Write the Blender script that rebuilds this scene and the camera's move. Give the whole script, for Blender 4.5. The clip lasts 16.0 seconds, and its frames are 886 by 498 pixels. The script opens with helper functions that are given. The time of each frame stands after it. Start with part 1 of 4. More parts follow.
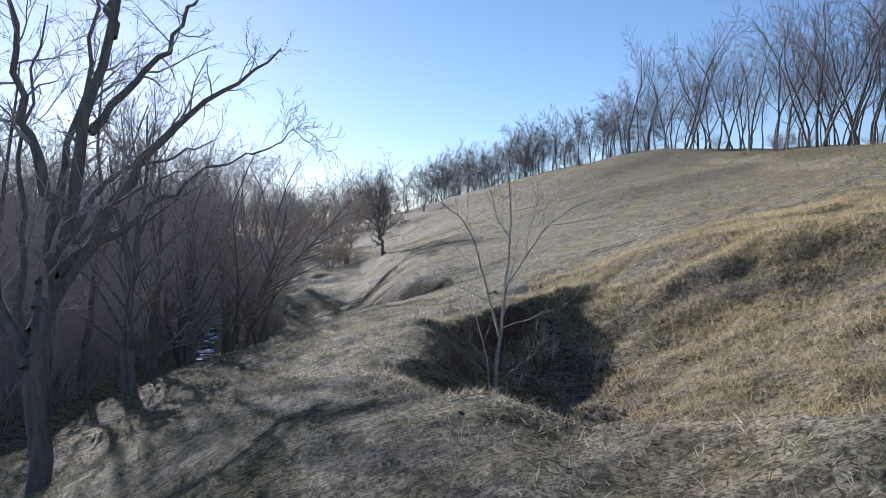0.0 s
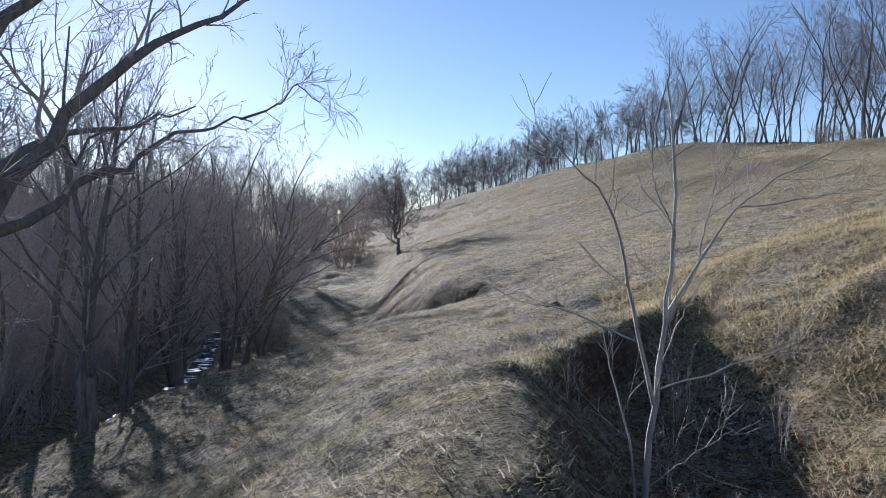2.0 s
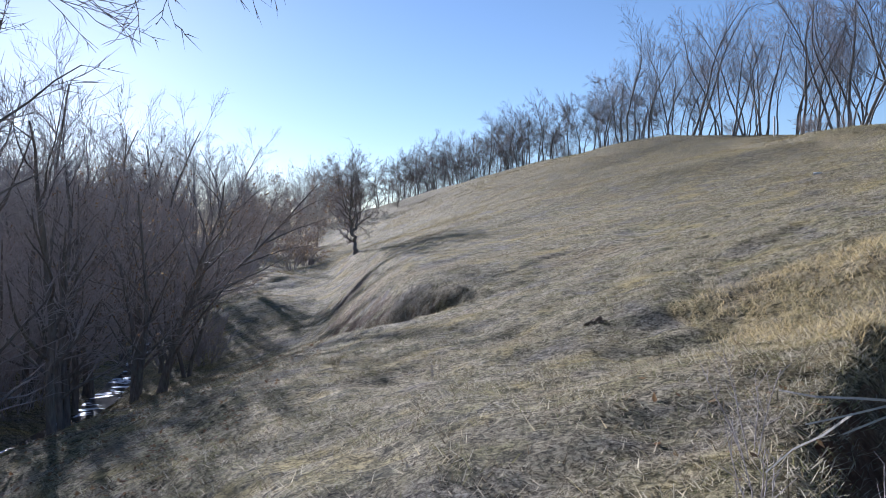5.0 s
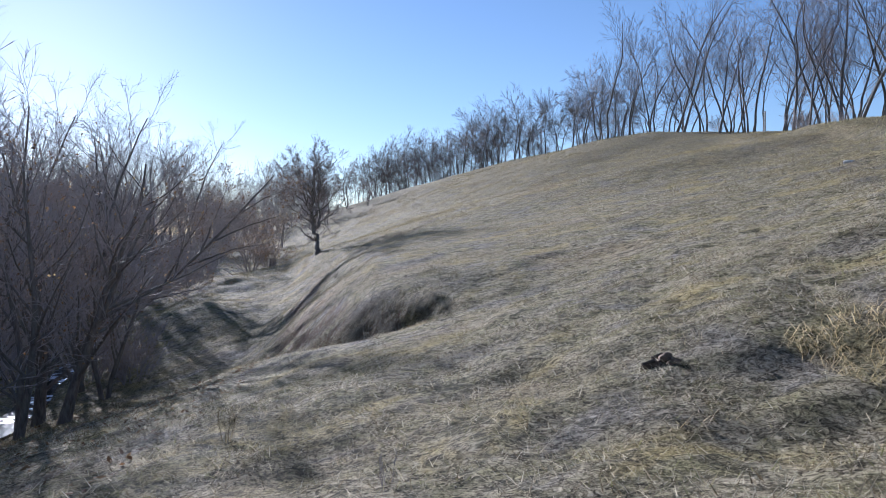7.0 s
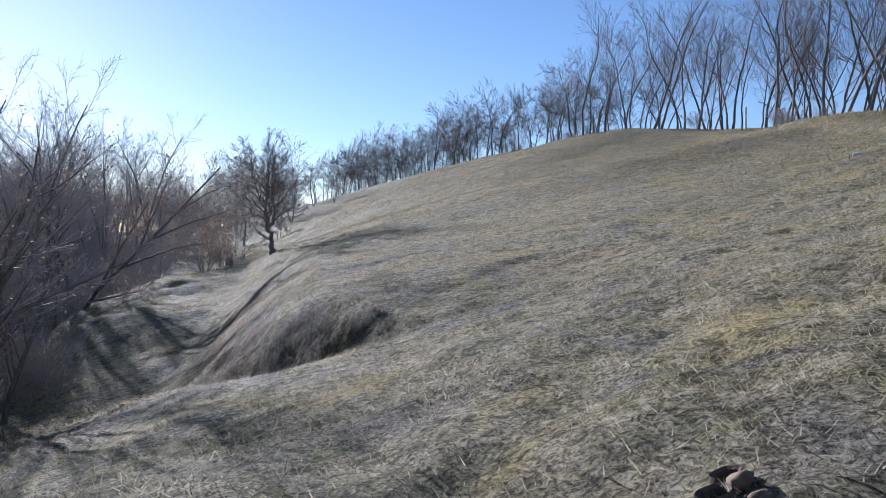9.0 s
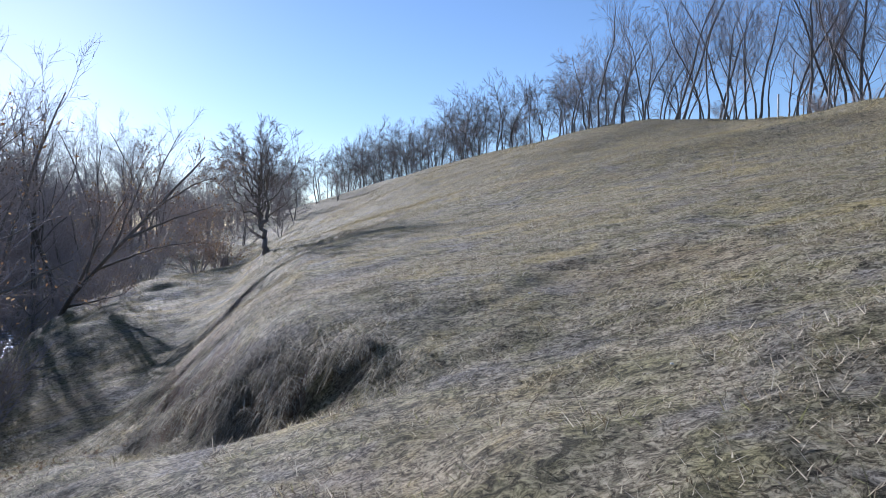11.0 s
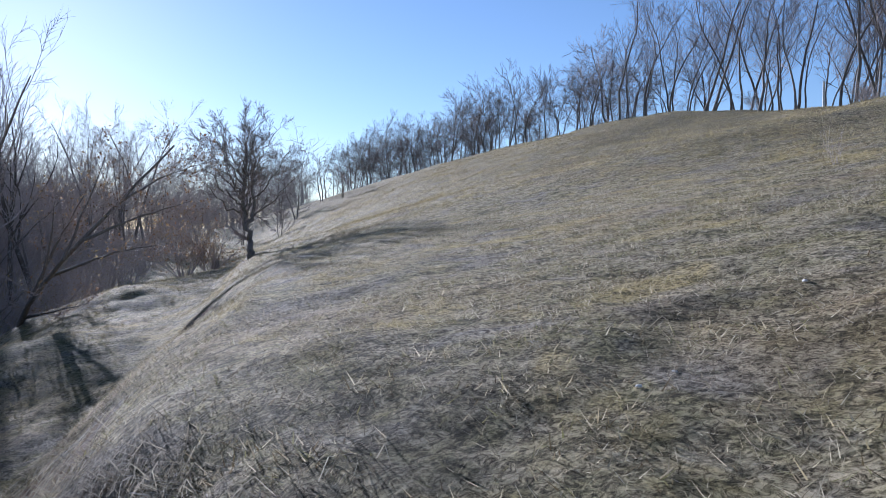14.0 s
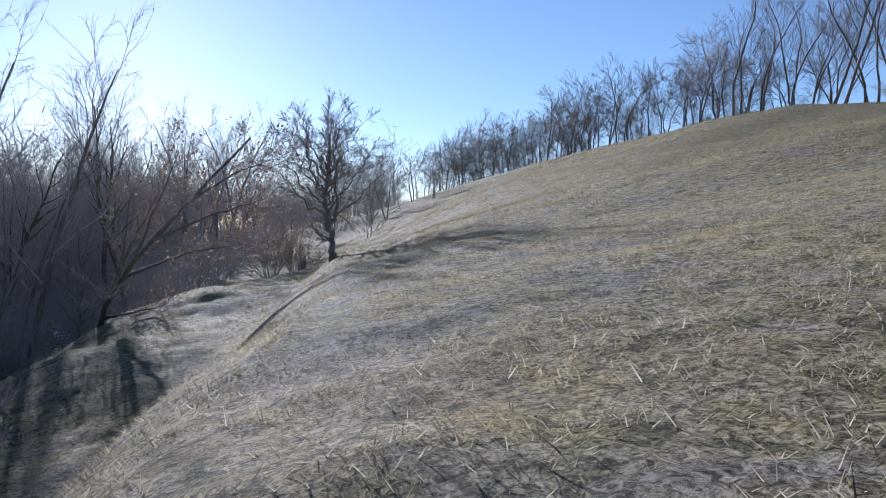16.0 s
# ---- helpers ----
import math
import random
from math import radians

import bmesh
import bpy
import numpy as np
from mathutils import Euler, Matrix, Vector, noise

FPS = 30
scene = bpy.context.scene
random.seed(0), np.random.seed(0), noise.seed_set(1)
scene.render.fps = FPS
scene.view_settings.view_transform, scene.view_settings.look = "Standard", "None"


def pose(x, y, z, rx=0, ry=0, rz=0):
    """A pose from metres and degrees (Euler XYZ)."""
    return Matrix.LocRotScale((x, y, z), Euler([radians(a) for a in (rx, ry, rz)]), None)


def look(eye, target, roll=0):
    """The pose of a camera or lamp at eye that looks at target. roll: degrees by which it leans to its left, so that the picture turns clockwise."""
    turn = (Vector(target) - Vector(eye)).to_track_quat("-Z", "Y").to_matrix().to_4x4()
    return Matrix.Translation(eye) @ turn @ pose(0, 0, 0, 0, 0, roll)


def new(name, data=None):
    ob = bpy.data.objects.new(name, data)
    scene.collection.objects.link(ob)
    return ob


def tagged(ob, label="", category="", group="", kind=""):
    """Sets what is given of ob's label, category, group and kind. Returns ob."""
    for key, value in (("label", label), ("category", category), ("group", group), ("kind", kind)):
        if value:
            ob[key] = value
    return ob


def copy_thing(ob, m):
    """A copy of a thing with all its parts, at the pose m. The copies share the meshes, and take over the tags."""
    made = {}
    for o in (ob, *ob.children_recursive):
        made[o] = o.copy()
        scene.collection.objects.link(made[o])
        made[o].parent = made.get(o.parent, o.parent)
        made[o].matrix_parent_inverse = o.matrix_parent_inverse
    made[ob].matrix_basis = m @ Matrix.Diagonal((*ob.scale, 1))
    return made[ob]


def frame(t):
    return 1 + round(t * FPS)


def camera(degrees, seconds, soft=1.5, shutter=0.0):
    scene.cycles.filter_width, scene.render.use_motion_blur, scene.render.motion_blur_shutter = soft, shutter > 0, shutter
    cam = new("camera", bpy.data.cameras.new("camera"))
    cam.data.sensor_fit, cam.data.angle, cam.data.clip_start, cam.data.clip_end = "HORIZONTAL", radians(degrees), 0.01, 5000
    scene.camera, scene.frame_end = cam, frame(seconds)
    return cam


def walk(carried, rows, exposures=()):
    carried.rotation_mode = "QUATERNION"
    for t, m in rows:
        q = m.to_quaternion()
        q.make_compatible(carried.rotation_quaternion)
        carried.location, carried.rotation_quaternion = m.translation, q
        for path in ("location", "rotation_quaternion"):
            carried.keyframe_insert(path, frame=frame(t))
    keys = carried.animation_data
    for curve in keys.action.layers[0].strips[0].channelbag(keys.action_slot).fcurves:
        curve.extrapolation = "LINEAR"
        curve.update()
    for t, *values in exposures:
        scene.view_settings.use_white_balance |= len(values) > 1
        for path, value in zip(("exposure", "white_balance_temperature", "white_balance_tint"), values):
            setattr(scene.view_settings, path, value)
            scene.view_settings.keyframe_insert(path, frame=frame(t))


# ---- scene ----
cam = camera(62.4, 16.0, soft=0.9)
PATH = [
    (0, (0.218, -0.431, 1.736), (0.218, 1.569, 1.707), -0.40),
    (0.5, (0.112, 0.526, 1.628), (0.115, 2.526, 1.600), -0.36),
    (1, (-0.090, 1.576, 1.597), (-0.098, 3.576, 1.568), -0.32),
    (1.5, (-0.273, 2.496, 1.594), (-0.288, 4.496, 1.565), -0.25),
    (2, (-0.476, 3.400, 1.690), (-0.503, 5.399, 1.658), -0.21),
    (2.5, (-0.610, 4.105, 1.714), (-0.637, 6.105, 1.684), -0.13),
    (3, (-0.697, 4.837, 1.731), (-0.720, 6.837, 1.701), -0.19),
    (3.5, (-0.752, 5.609, 1.572), (-0.772, 7.609, 1.545), -1.09),
    (4, (-0.851, 6.414, 1.542), (-0.817, 8.414, 1.513), -1.04),
    (6.5, (-0.838, 11.205, 1.288), (-0.712, 13.201, 1.264), -0.08),
    (7, (-0.621, 11.958, 1.300), (-0.455, 13.951, 1.277), -0.03),
    (7.5, (-0.393, 12.611, 1.339), (-0.183, 14.599, 1.315), -0.06),
    (8, (-0.207, 13.207, 1.360), (0.021, 15.194, 1.336), 0.11),
    (8.5, (-0.057, 13.923, 1.330), (0.177, 15.909, 1.306), 0.24),
    (9, (0.021, 14.596, 1.332), (0.259, 16.581, 1.306), 0.29),
    (11.5, (0.272, 18.594, 1.310), (0.483, 20.583, 1.279), 0.16),
    (12, (0.335, 19.231, 1.324), (0.536, 21.220, 1.291), 0.25),
    (12.5, (0.446, 19.906, 1.351), (0.646, 21.896, 1.315), 0.17),
    (13, (0.521, 20.546, 1.400), (0.721, 22.536, 1.366), 0.28),
    (13.5, (0.582, 21.183, 1.445), (0.775, 23.173, 1.411), 0.25),
    (14, (0.664, 21.808, 1.452), (0.858, 23.799, 1.418), 0.30),
    (14.5, (0.710, 22.379, 1.456), (0.894, 24.370, 1.418), 0.41),
    (15, (0.762, 22.972, 1.487), (0.935, 24.964, 1.451), 0.39),
    (15.5, (0.738, 23.718, 1.489), (0.853, 25.714, 1.450), 0.59),
    (16, (0.688, 24.442, 1.500), (0.634, 26.441, 1.468), 1.09),
]
EXPOSURES = [(0, 1.2, 5450, 20), (2.5, 1.2, 5450, 20), (2.9, 1.07, 5400, 18), (3.1, 1.07, 5400, 18), (3.5, 1.22, 5450, 20), (8, 1.22, 5270, 20), (16, 1.22, 5270, 20)]
walk(cam, [(t, look(eye, target, roll)) for t, eye, target, roll in PATH], EXPOSURES)


# ---- light ----
SUN_AZ, SUN_EL = radians(-25.6), radians(15.5)      # clockwise from +y, above the horizon
world = bpy.data.worlds.new("sky")
scene.world = world
world.use_nodes = True
wn = world.node_tree
wn.nodes.clear()
sky = wn.nodes.new("ShaderNodeTexSky")
sky.sky_type, sky.sun_disc = "NISHITA", False
sky.sun_elevation, sky.sun_rotation = SUN_EL, SUN_AZ
sky.altitude, sky.air_density, sky.dust_density, sky.ozone_density = 200, 1.0, 0.13, 2.0
bg = wn.nodes.new("ShaderNodeBackground")
bg.inputs["Strength"].default_value = 0.056
wo = wn.nodes.new("ShaderNodeOutputWorld")
wn.links.new(sky.outputs[0], bg.inputs[0])
wn.links.new(bg.outputs[0], wo.inputs[0])
sun = new("sun", bpy.data.lights.new("sun", "SUN"))
sun.data.energy, sun.data.angle, sun.data.color = 5.0, radians(0.53), (1.0, 0.95, 0.87)
to_sun = Vector((math.sin(SUN_AZ) * math.cos(SUN_EL), math.cos(SUN_AZ) * math.cos(SUN_EL), math.sin(SUN_EL)))
sun.matrix_world = look(to_sun * 60, (0, 0, 0))


# ---- materials ----
def material(name, rough=0.9, spec=0.2):
    m = bpy.data.materials.new(name)
    m.use_nodes = True
    b = m.node_tree.nodes["Principled BSDF"]
    b.inputs["Roughness"].default_value = rough
    b.inputs["Specular IOR Level"].default_value = spec
    return m, m.node_tree, b


def node(tree, kind, **values):
    n = tree.nodes.new(kind)
    for k, v in values.items():
        n.inputs[k].default_value = v
    return n


def noise_tex(tree, vec, scale, detail=4.0, rough=0.6, distort=0.0):
    n = node(tree, "ShaderNodeTexNoise", Scale=scale, Detail=detail, Roughness=rough, Distortion=distort)
    tree.links.new(vec, n.inputs["Vector"])
    return n.outputs["Fac"]


def ramp(tree, fac, stops):
    r = tree.nodes.new("ShaderNodeValToRGB")
    e = r.color_ramp.elements
    while len(e) < len(stops):
        e.new(0.5)
    for el, (p, c) in zip(e, stops):
        el.position, el.color = p, (*c, 1)
    tree.links.new(fac, r.inputs[0])
    return r.outputs[0]


def blend(tree, fac, a, b, mode="MIX"):
    m = tree.nodes.new("ShaderNodeMix")
    m.data_type, m.blend_type = "RGBA", mode
    for value, slot in ((fac, 0), (a, 6), (b, 7)):
        if isinstance(value, (int, float)):
            m.inputs[slot].default_value = value
        elif isinstance(value, tuple):
            m.inputs[slot].default_value = (*value, 1)
        else:
            tree.links.new(value, m.inputs[slot])
    return m.outputs[2]


def bump(tree, b, height, strength, distance):
    n = node(tree, "ShaderNodeBump", Strength=strength, Distance=distance)
    tree.links.new(height, n.inputs["Height"])
    tree.links.new(n.outputs[0], b.inputs["Normal"])


def ground_material():
    m, t, b = material("dry_meadow", 0.95, 0.1)
    pos = t.nodes.new("ShaderNodeNewGeometry")
    p = pos.outputs["Position"]
    fine, mid, big = noise_tex(t, p, 16, 8, 0.8, 1.6), noise_tex(t, p, 2.2, 5, 0.65), noise_tex(t, p, 0.22, 4, 0.6)
    straw = ramp(t, fine, [(0.40, (0.051, 0.0388, 0.0213)), (0.48, (0.29, 0.24, 0.15)), (0.57, (0.68, 0.59, 0.40))])
    olive = ramp(t, fine, [(0.40, (0.0428, 0.0388, 0.018)), (0.49, (0.219, 0.194, 0.0902)), (0.58, (0.51, 0.446, 0.23))])
    rust = ramp(t, fine, [(0.40, (0.0816, 0.0524, 0.0246)), (0.49, (0.357, 0.242, 0.119)), (0.58, (0.632, 0.466, 0.238))])
    col = blend(t, ramp(t, mid, [(0.42, (0, 0, 0)), (0.62, (1, 1, 1))]), straw, olive)
    warm = noise_tex(t, p, 0.75, 4, 0.65, 0.6)
    grey = ramp(t, fine, [(0.40, (0.045, 0.04, 0.034)), (0.49, (0.21, 0.185, 0.155)), (0.58, (0.48, 0.44, 0.38))])
    gold = ramp(t, fine, [(0.40, (0.0714, 0.0534, 0.018)), (0.48, (0.367, 0.281, 0.102)), (0.57, (0.755, 0.601, 0.262))])
    col = blend(t, ramp(t, warm, [(0.36, (0.75, 0.75, 0.75)), (0.46, (0, 0, 0))]), col, grey)
    col = blend(t, ramp(t, warm, [(0.55, (0, 0, 0)), (0.66, (0.75, 0.75, 0.75))]), col, gold)
    col = blend(t, ramp(t, big, [(0.53, (0, 0, 0)), (0.70, (0.6, 0.6, 0.6))]), col, rust)
    # darker brown mixed in with rising height
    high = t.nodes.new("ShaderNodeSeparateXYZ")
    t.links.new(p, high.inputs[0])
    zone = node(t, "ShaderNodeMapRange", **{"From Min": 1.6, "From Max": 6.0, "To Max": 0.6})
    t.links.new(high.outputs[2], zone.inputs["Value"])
    upper_brown = ramp(t, fine, [(0.40, (0.0408, 0.033, 0.018)), (0.49, (0.184, 0.15, 0.0779)), (0.58, (0.408, 0.339, 0.189))])
    col = blend(t, zone.outputs[0], col, upper_brown)
    clump = noise_tex(t, p, 5.5, 5, 0.7, 0.8)
    col = blend(t, 1.0, col, ramp(t, clump, [(0.40, (0.35, 0.36, 0.33)), (0.50, (0.92, 0.92, 0.92)), (0.62, (1.0, 1.0, 1.0))]), "MULTIPLY")
    soil = ramp(t, noise_tex(t, p, 9, 6, 0.7), [(0.3, (0.085, 0.05, 0.034)), (0.7, (0.26, 0.16, 0.105))])
    sep = t.nodes.new("ShaderNodeSeparateXYZ")
    t.links.new(pos.outputs["True Normal"], sep.inputs[0])
    col = blend(t, ramp(t, sep.outputs[2], [(0.55, (1, 1, 1)), (0.74, (0, 0, 0))]), col, soil)
    t.links.new(col, b.inputs["Base Color"])
    bump(t, b, noise_tex(t, p, 14, 8, 0.85, 1.2), 1.0, 0.12)
    return m


def bark_material(name, dark, light, scale=14.0):
    m, t, b = material(name, 0.85, 0.25)
    tc = t.nodes.new("ShaderNodeNewGeometry")
    mp = node(t, "ShaderNodeMapping", Scale=(1, 1, 0.22))
    t.links.new(tc.outputs["Position"], mp.inputs["Vector"])
    n = noise_tex(t, mp.outputs[0], scale, 6, 0.7)
    big = noise_tex(t, tc.outputs["Position"], 1.4, 3)
    col = ramp(t, n, [(0.3, dark), (0.7, light)])
    col = blend(t, ramp(t, big, [(0.45, (0, 0, 0)), (0.75, (0.35, 0.35, 0.35))]), col, (0.16, 0.17, 0.11))
    t.links.new(col, b.inputs["Base Color"])
    bump(t, b, n, 0.8, 0.02)
    return m


def blade_material(name, stops, translucent=0.35):
    m, t, b = material(name, 0.8, 0.15)
    geo = t.nodes.new("ShaderNodeNewGeometry")
    col = ramp(t, geo.outputs["Random Per Island"], stops)
    big = noise_tex(t, geo.outputs["Position"], 0.45, 4)
    col = blend(t, ramp(t, big, [(0.48, (0, 0, 0)), (0.66, (0.35, 0.35, 0.35))]), col, (0.22, 0.21, 0.12))
    warm = noise_tex(t, geo.outputs["Position"], 0.75, 4, 0.65, 0.6)
    col = blend(t, ramp(t, warm, [(0.36, (0.45, 0.45, 0.45)), (0.46, (0, 0, 0))]), col, (0.25, 0.225, 0.19))
    col = blend(t, ramp(t, warm, [(0.55, (0, 0, 0)), (0.66, (0.45, 0.45, 0.45))]), col, (0.62, 0.50, 0.24))
    t.links.new(col, b.inputs["Base Color"])
    tr = t.nodes.new("ShaderNodeBsdfTranslucent")
    t.links.new(col, tr.inputs[0])
    mix = t.nodes.new("ShaderNodeMixShader")
    mix.inputs[0].default_value = translucent
    out = t.nodes["Material Output"]
    t.links.new(b.outputs[0], mix.inputs[1])
    t.links.new(tr.outputs[0], mix.inputs[2])
    t.links.new(mix.outputs[0], out.inputs[0])
    return m


def plain_material(name, dark, light, scale, rough=0.8, relief=0.3):
    m, t, b = material(name, rough, 0.3)
    geo = t.nodes.new("ShaderNodeNewGeometry")
    n = noise_tex(t, geo.outputs["Position"], scale, 6, 0.65)
    t.links.new(ramp(t, n, [(0.3, dark), (0.7, light)]), b.inputs["Base Color"])
    bump(t, b, n, relief, 0.02)
    return m


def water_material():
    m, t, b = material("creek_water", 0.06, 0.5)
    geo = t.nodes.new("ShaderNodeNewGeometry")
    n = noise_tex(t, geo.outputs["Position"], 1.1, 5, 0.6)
    # noise patches paint the white of sky reflection and ice into the water's colour
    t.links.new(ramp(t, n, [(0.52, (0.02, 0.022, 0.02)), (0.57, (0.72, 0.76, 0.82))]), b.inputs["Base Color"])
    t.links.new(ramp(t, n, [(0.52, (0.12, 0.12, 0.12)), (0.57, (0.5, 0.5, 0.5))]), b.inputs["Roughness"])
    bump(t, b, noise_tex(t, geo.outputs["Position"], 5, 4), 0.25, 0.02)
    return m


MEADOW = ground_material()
BARK = bark_material("grey_brown_bark", (0.035, 0.028, 0.022), (0.15, 0.125, 0.10))
BARK_PALE = bark_material("pale_grey_bark", (0.26, 0.24, 0.20), (0.56, 0.52, 0.46), 20)
# this bark and the twigs are lightened to carry glare haze over the woods
BARK_DARK = bark_material("dark_bark", (0.08, 0.068, 0.06), (0.25, 0.215, 0.185))
TWIG = plain_material("twig_bark", (0.21, 0.18, 0.165), (0.47, 0.41, 0.37), 6)
# darker copy of the twigs for crowns seen against the sun
TWIG_BACKLIT = plain_material("backlit_twig_bark", (0.11, 0.092, 0.082), (0.30, 0.25, 0.22), 6)
STRAW = blade_material("straw_blades", [(0.0, (0.0765, 0.0534, 0.0287)), (0.22, (0.153, 0.112, 0.0574)), (0.45, (0.43, 0.36, 0.235)), (0.8, (0.76, 0.68, 0.50)), (0.87, (0.571, 0.466, 0.254)), (0.89, (0.163, 0.165, 0.0615)), (1.0, (0.306, 0.281, 0.115))])
GOLD = blade_material("golden_blades", [(0.0, (0.12, 0.085, 0.04)), (0.3, (0.42, 0.32, 0.15)), (0.7, (0.74, 0.61, 0.34)), (1.0, (0.60, 0.46, 0.22))])
BLEACHED = blade_material("bleached_blades", [(0.0, (0.07, 0.06, 0.048)), (0.35, (0.20, 0.175, 0.135)), (0.75, (0.52, 0.47, 0.37)), (1.0, (0.34, 0.31, 0.235))])
UPPER_BROWN = blade_material("upland_blades", [(0.0, (0.0612, 0.0485, 0.0246)), (0.4, (0.245, 0.194, 0.0984)), (0.8, (0.51, 0.427, 0.238)), (1.0, (0.184, 0.175, 0.0697))])
DRY_LEAF = blade_material("dry_leaves", [(0.0, (0.10, 0.05, 0.025)), (0.5, (0.24, 0.13, 0.06)), (1.0, (0.36, 0.24, 0.12))])
SOIL = plain_material("dug_soil", (0.03, 0.021, 0.015), (0.14, 0.10, 0.068), 12, 0.95, 0.8)
CLAY = plain_material("dry_clay", (0.09, 0.062, 0.04), (0.21, 0.15, 0.10), 14, 0.95, 0.6)
STONE = plain_material("pale_stone", (0.40, 0.38, 0.34), (0.68, 0.66, 0.62), 10)
PALE_STALK = plain_material("pale_stalks", (0.50, 0.47, 0.40), (0.78, 0.75, 0.67), 30)
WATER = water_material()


# ---- meshes ----
def mesh_object(name, verts, faces, mat, parent=None, smooth=False):
    """verts (n, 3); faces (m, 3) or (m, 4): one mesh object."""
    verts, faces = np.asarray(verts, np.float32), np.asarray(faces, np.int32)
    me = bpy.data.meshes.new(name)
    k = faces.shape[1]
    me.vertices.add(len(verts))
    me.vertices.foreach_set("co", verts.ravel())
    me.loops.add(faces.size)
    me.loops.foreach_set("vertex_index", faces.ravel())
    me.polygons.add(len(faces))
    me.polygons.foreach_set("loop_start", np.arange(0, faces.size, k, dtype=np.int32))
    me.polygons.foreach_set("use_smooth", np.full(len(faces), smooth))
    me.update(calc_edges=True)
    me.materials.append(mat)
    ob = new(name, me)
    if parent is not None:
        ob.parent = parent
    return ob


def part(name, bm, mat, parent, label=""):
    me = bpy.data.meshes.new(name)
    bm.to_mesh(me)
    bm.free()
    me.materials.append(mat)
    ob = new(name, me)
    if parent is not None:
        ob.parent = parent
    return tagged(ob, label)


def hashed(ix, iy, seed):
    h = (ix.astype(np.int64) * 374761393 + iy.astype(np.int64) * 668265263 + seed * 1442695041) & 0x7FFFFFFF
    h = ((h ^ (h >> 13)) * 1274126177) & 0x7FFFFFFF
    return ((h ^ (h >> 16)) & 0xFFFF) / 65535.0


def vnoise(x, y, seed=0):
    ix, iy = np.floor(x), np.floor(y)
    fx, fy = x - ix, y - iy
    fx, fy = fx * fx * (3 - 2 * fx), fy * fy * (3 - 2 * fy)
    a, b = hashed(ix, iy, seed), hashed(ix + 1, iy, seed)
    c, d = hashed(ix, iy + 1, seed), hashed(ix + 1, iy + 1, seed)
    return (a + (b - a) * fx) * (1 - fy) + (c + (d - c) * fx) * fy - 0.5


def fbm(x, y, octaves, seed=0):
    out, amp = 0, 1.0
    for o in range(octaves):
        out = out + amp * vnoise(x * 2 ** o + 17 * o, y * 2 ** o - 9 * o, seed + o)
        amp *= 0.5
    return out


def step(a, b, x):
    u = np.clip((x - a) / (b - a), 0, 1)
    return u * u * (3 - 2 * u)


def bell(x, y, cx, cy, rx, ry):
    return np.exp(-((x - cx) / rx) ** 2 - ((y - cy) / ry) ** 2)


# ---- the lie of the land: cross-sections along y ----
ST = np.array([-20.0, 0, 14, 20, 24, 29, 34, 39, 45, 50, 56, 62, 72, 84, 100, 122, 160, 260])
EDGE_X = [-1.0, -0.8, -0.6, -0.5, -0.6, -0.8, -0.9, -1.5, -2.5, -3.7, -4.8, -5.6, -7, -8.5, -11, -16, -24, -50]
EDGE_Z = [0.02, 0.02, -0.04, -0.16, -0.2, 0.24, 0.55, 0.44, 0.7, 0.72, 0.35, 0.1, 0.2, 0.5, 1.3, 2.4, 3, 4]
FLOOR_X = [-7.3, -7.3, -7.3, -7.3, -6.6, -5.6, -5.2, -5.2, -5.0, -5.4, -6.3, -7.2, -9, -10.5, -13, -19, -28, -60]
FLOOR_Z = [-2.0, -2.0, -1.95, -1.95, -2.0, -2.45, -2.6, -1.75, -0.95, -0.72, -0.62, -0.55, -0.35, 0.1, 0.9, 1.9, 2.6, 3.6]
CREST_X = [32.0, 31, 31, 31, 31, 31, 31, 31, 30.5, 29.5, 28, 26, 22.5, 18.5, 9, -3, -18, -45]
CREST_Z = [7.5, 7.5, 7.4, 7.4, 7.4, 7.6, 7.8, 7.6, 7.75, 7.85, 8.2, 9.0, 10.4, 10.5, 9.2, 7.0, 5.5, 4.5]
SHAPE = [0.3, 0.3, 0.3, 0.32, 0.28, 0.18, 0.1, 0.3, 0.6, 0.6, 0.55, 0.5, 0.4, 0.45, 0.5, 0.5, 0.5, 0.5]
CREEK_X = [-8.0, -8.1, -8.4, -8.8, -9.2, -10, -11.2, -12.6, -14.2, -15.5, -17, -20, -27, -38, -50, -70, -90, -140]
CREEK_Z = [-2.8, -2.8, -2.9, -3.0, -3.1, -3.5, -3.9, -4.2, -4.3, -4.4, -4.4, -4.3, -4.2, -3.9, -3.8, -3.6, -3, -1]


def along(values, y):
    """Smooth interpolation of a station list at y."""
    v = np.asarray(values, float)
    g = np.gradient(v, ST)
    y = np.clip(y, ST[0], ST[-1])
    i = np.clip(np.searchsorted(ST, y, side="right") - 1, 0, len(ST) - 2)
    h = ST[i + 1] - ST[i]
    u = (y - ST[i]) / h
    u2, u3 = u * u, u * u * u
    return (2 * u3 - 3 * u2 + 1) * v[i] + (u3 - 2 * u2 + u) * h * g[i] + (3 * u2 - 2 * u3) * v[i + 1] + (u3 - u2) * h * g[i + 1]


def near_line(x, y, line):
    """Distance from a bent line and how far along it, 0 to 1, the nearest place lies."""
    best, where = np.full(np.shape(x), 1e9), np.zeros(np.shape(x))
    n = len(line) - 1
    for k in range(n):
        (ax, ay), (bx, by) = line[k], line[k + 1]
        u = np.clip(((x - ax) * (bx - ax) + (y - ay) * (by - ay)) / ((bx - ax) ** 2 + (by - ay) ** 2), 0, 1)
        d = np.hypot(x - ax - u * (bx - ax), y - ay - u * (by - ay))
        where = np.where(d < best, (k + u) / n, where)
        best = np.minimum(best, d)
    return best, where


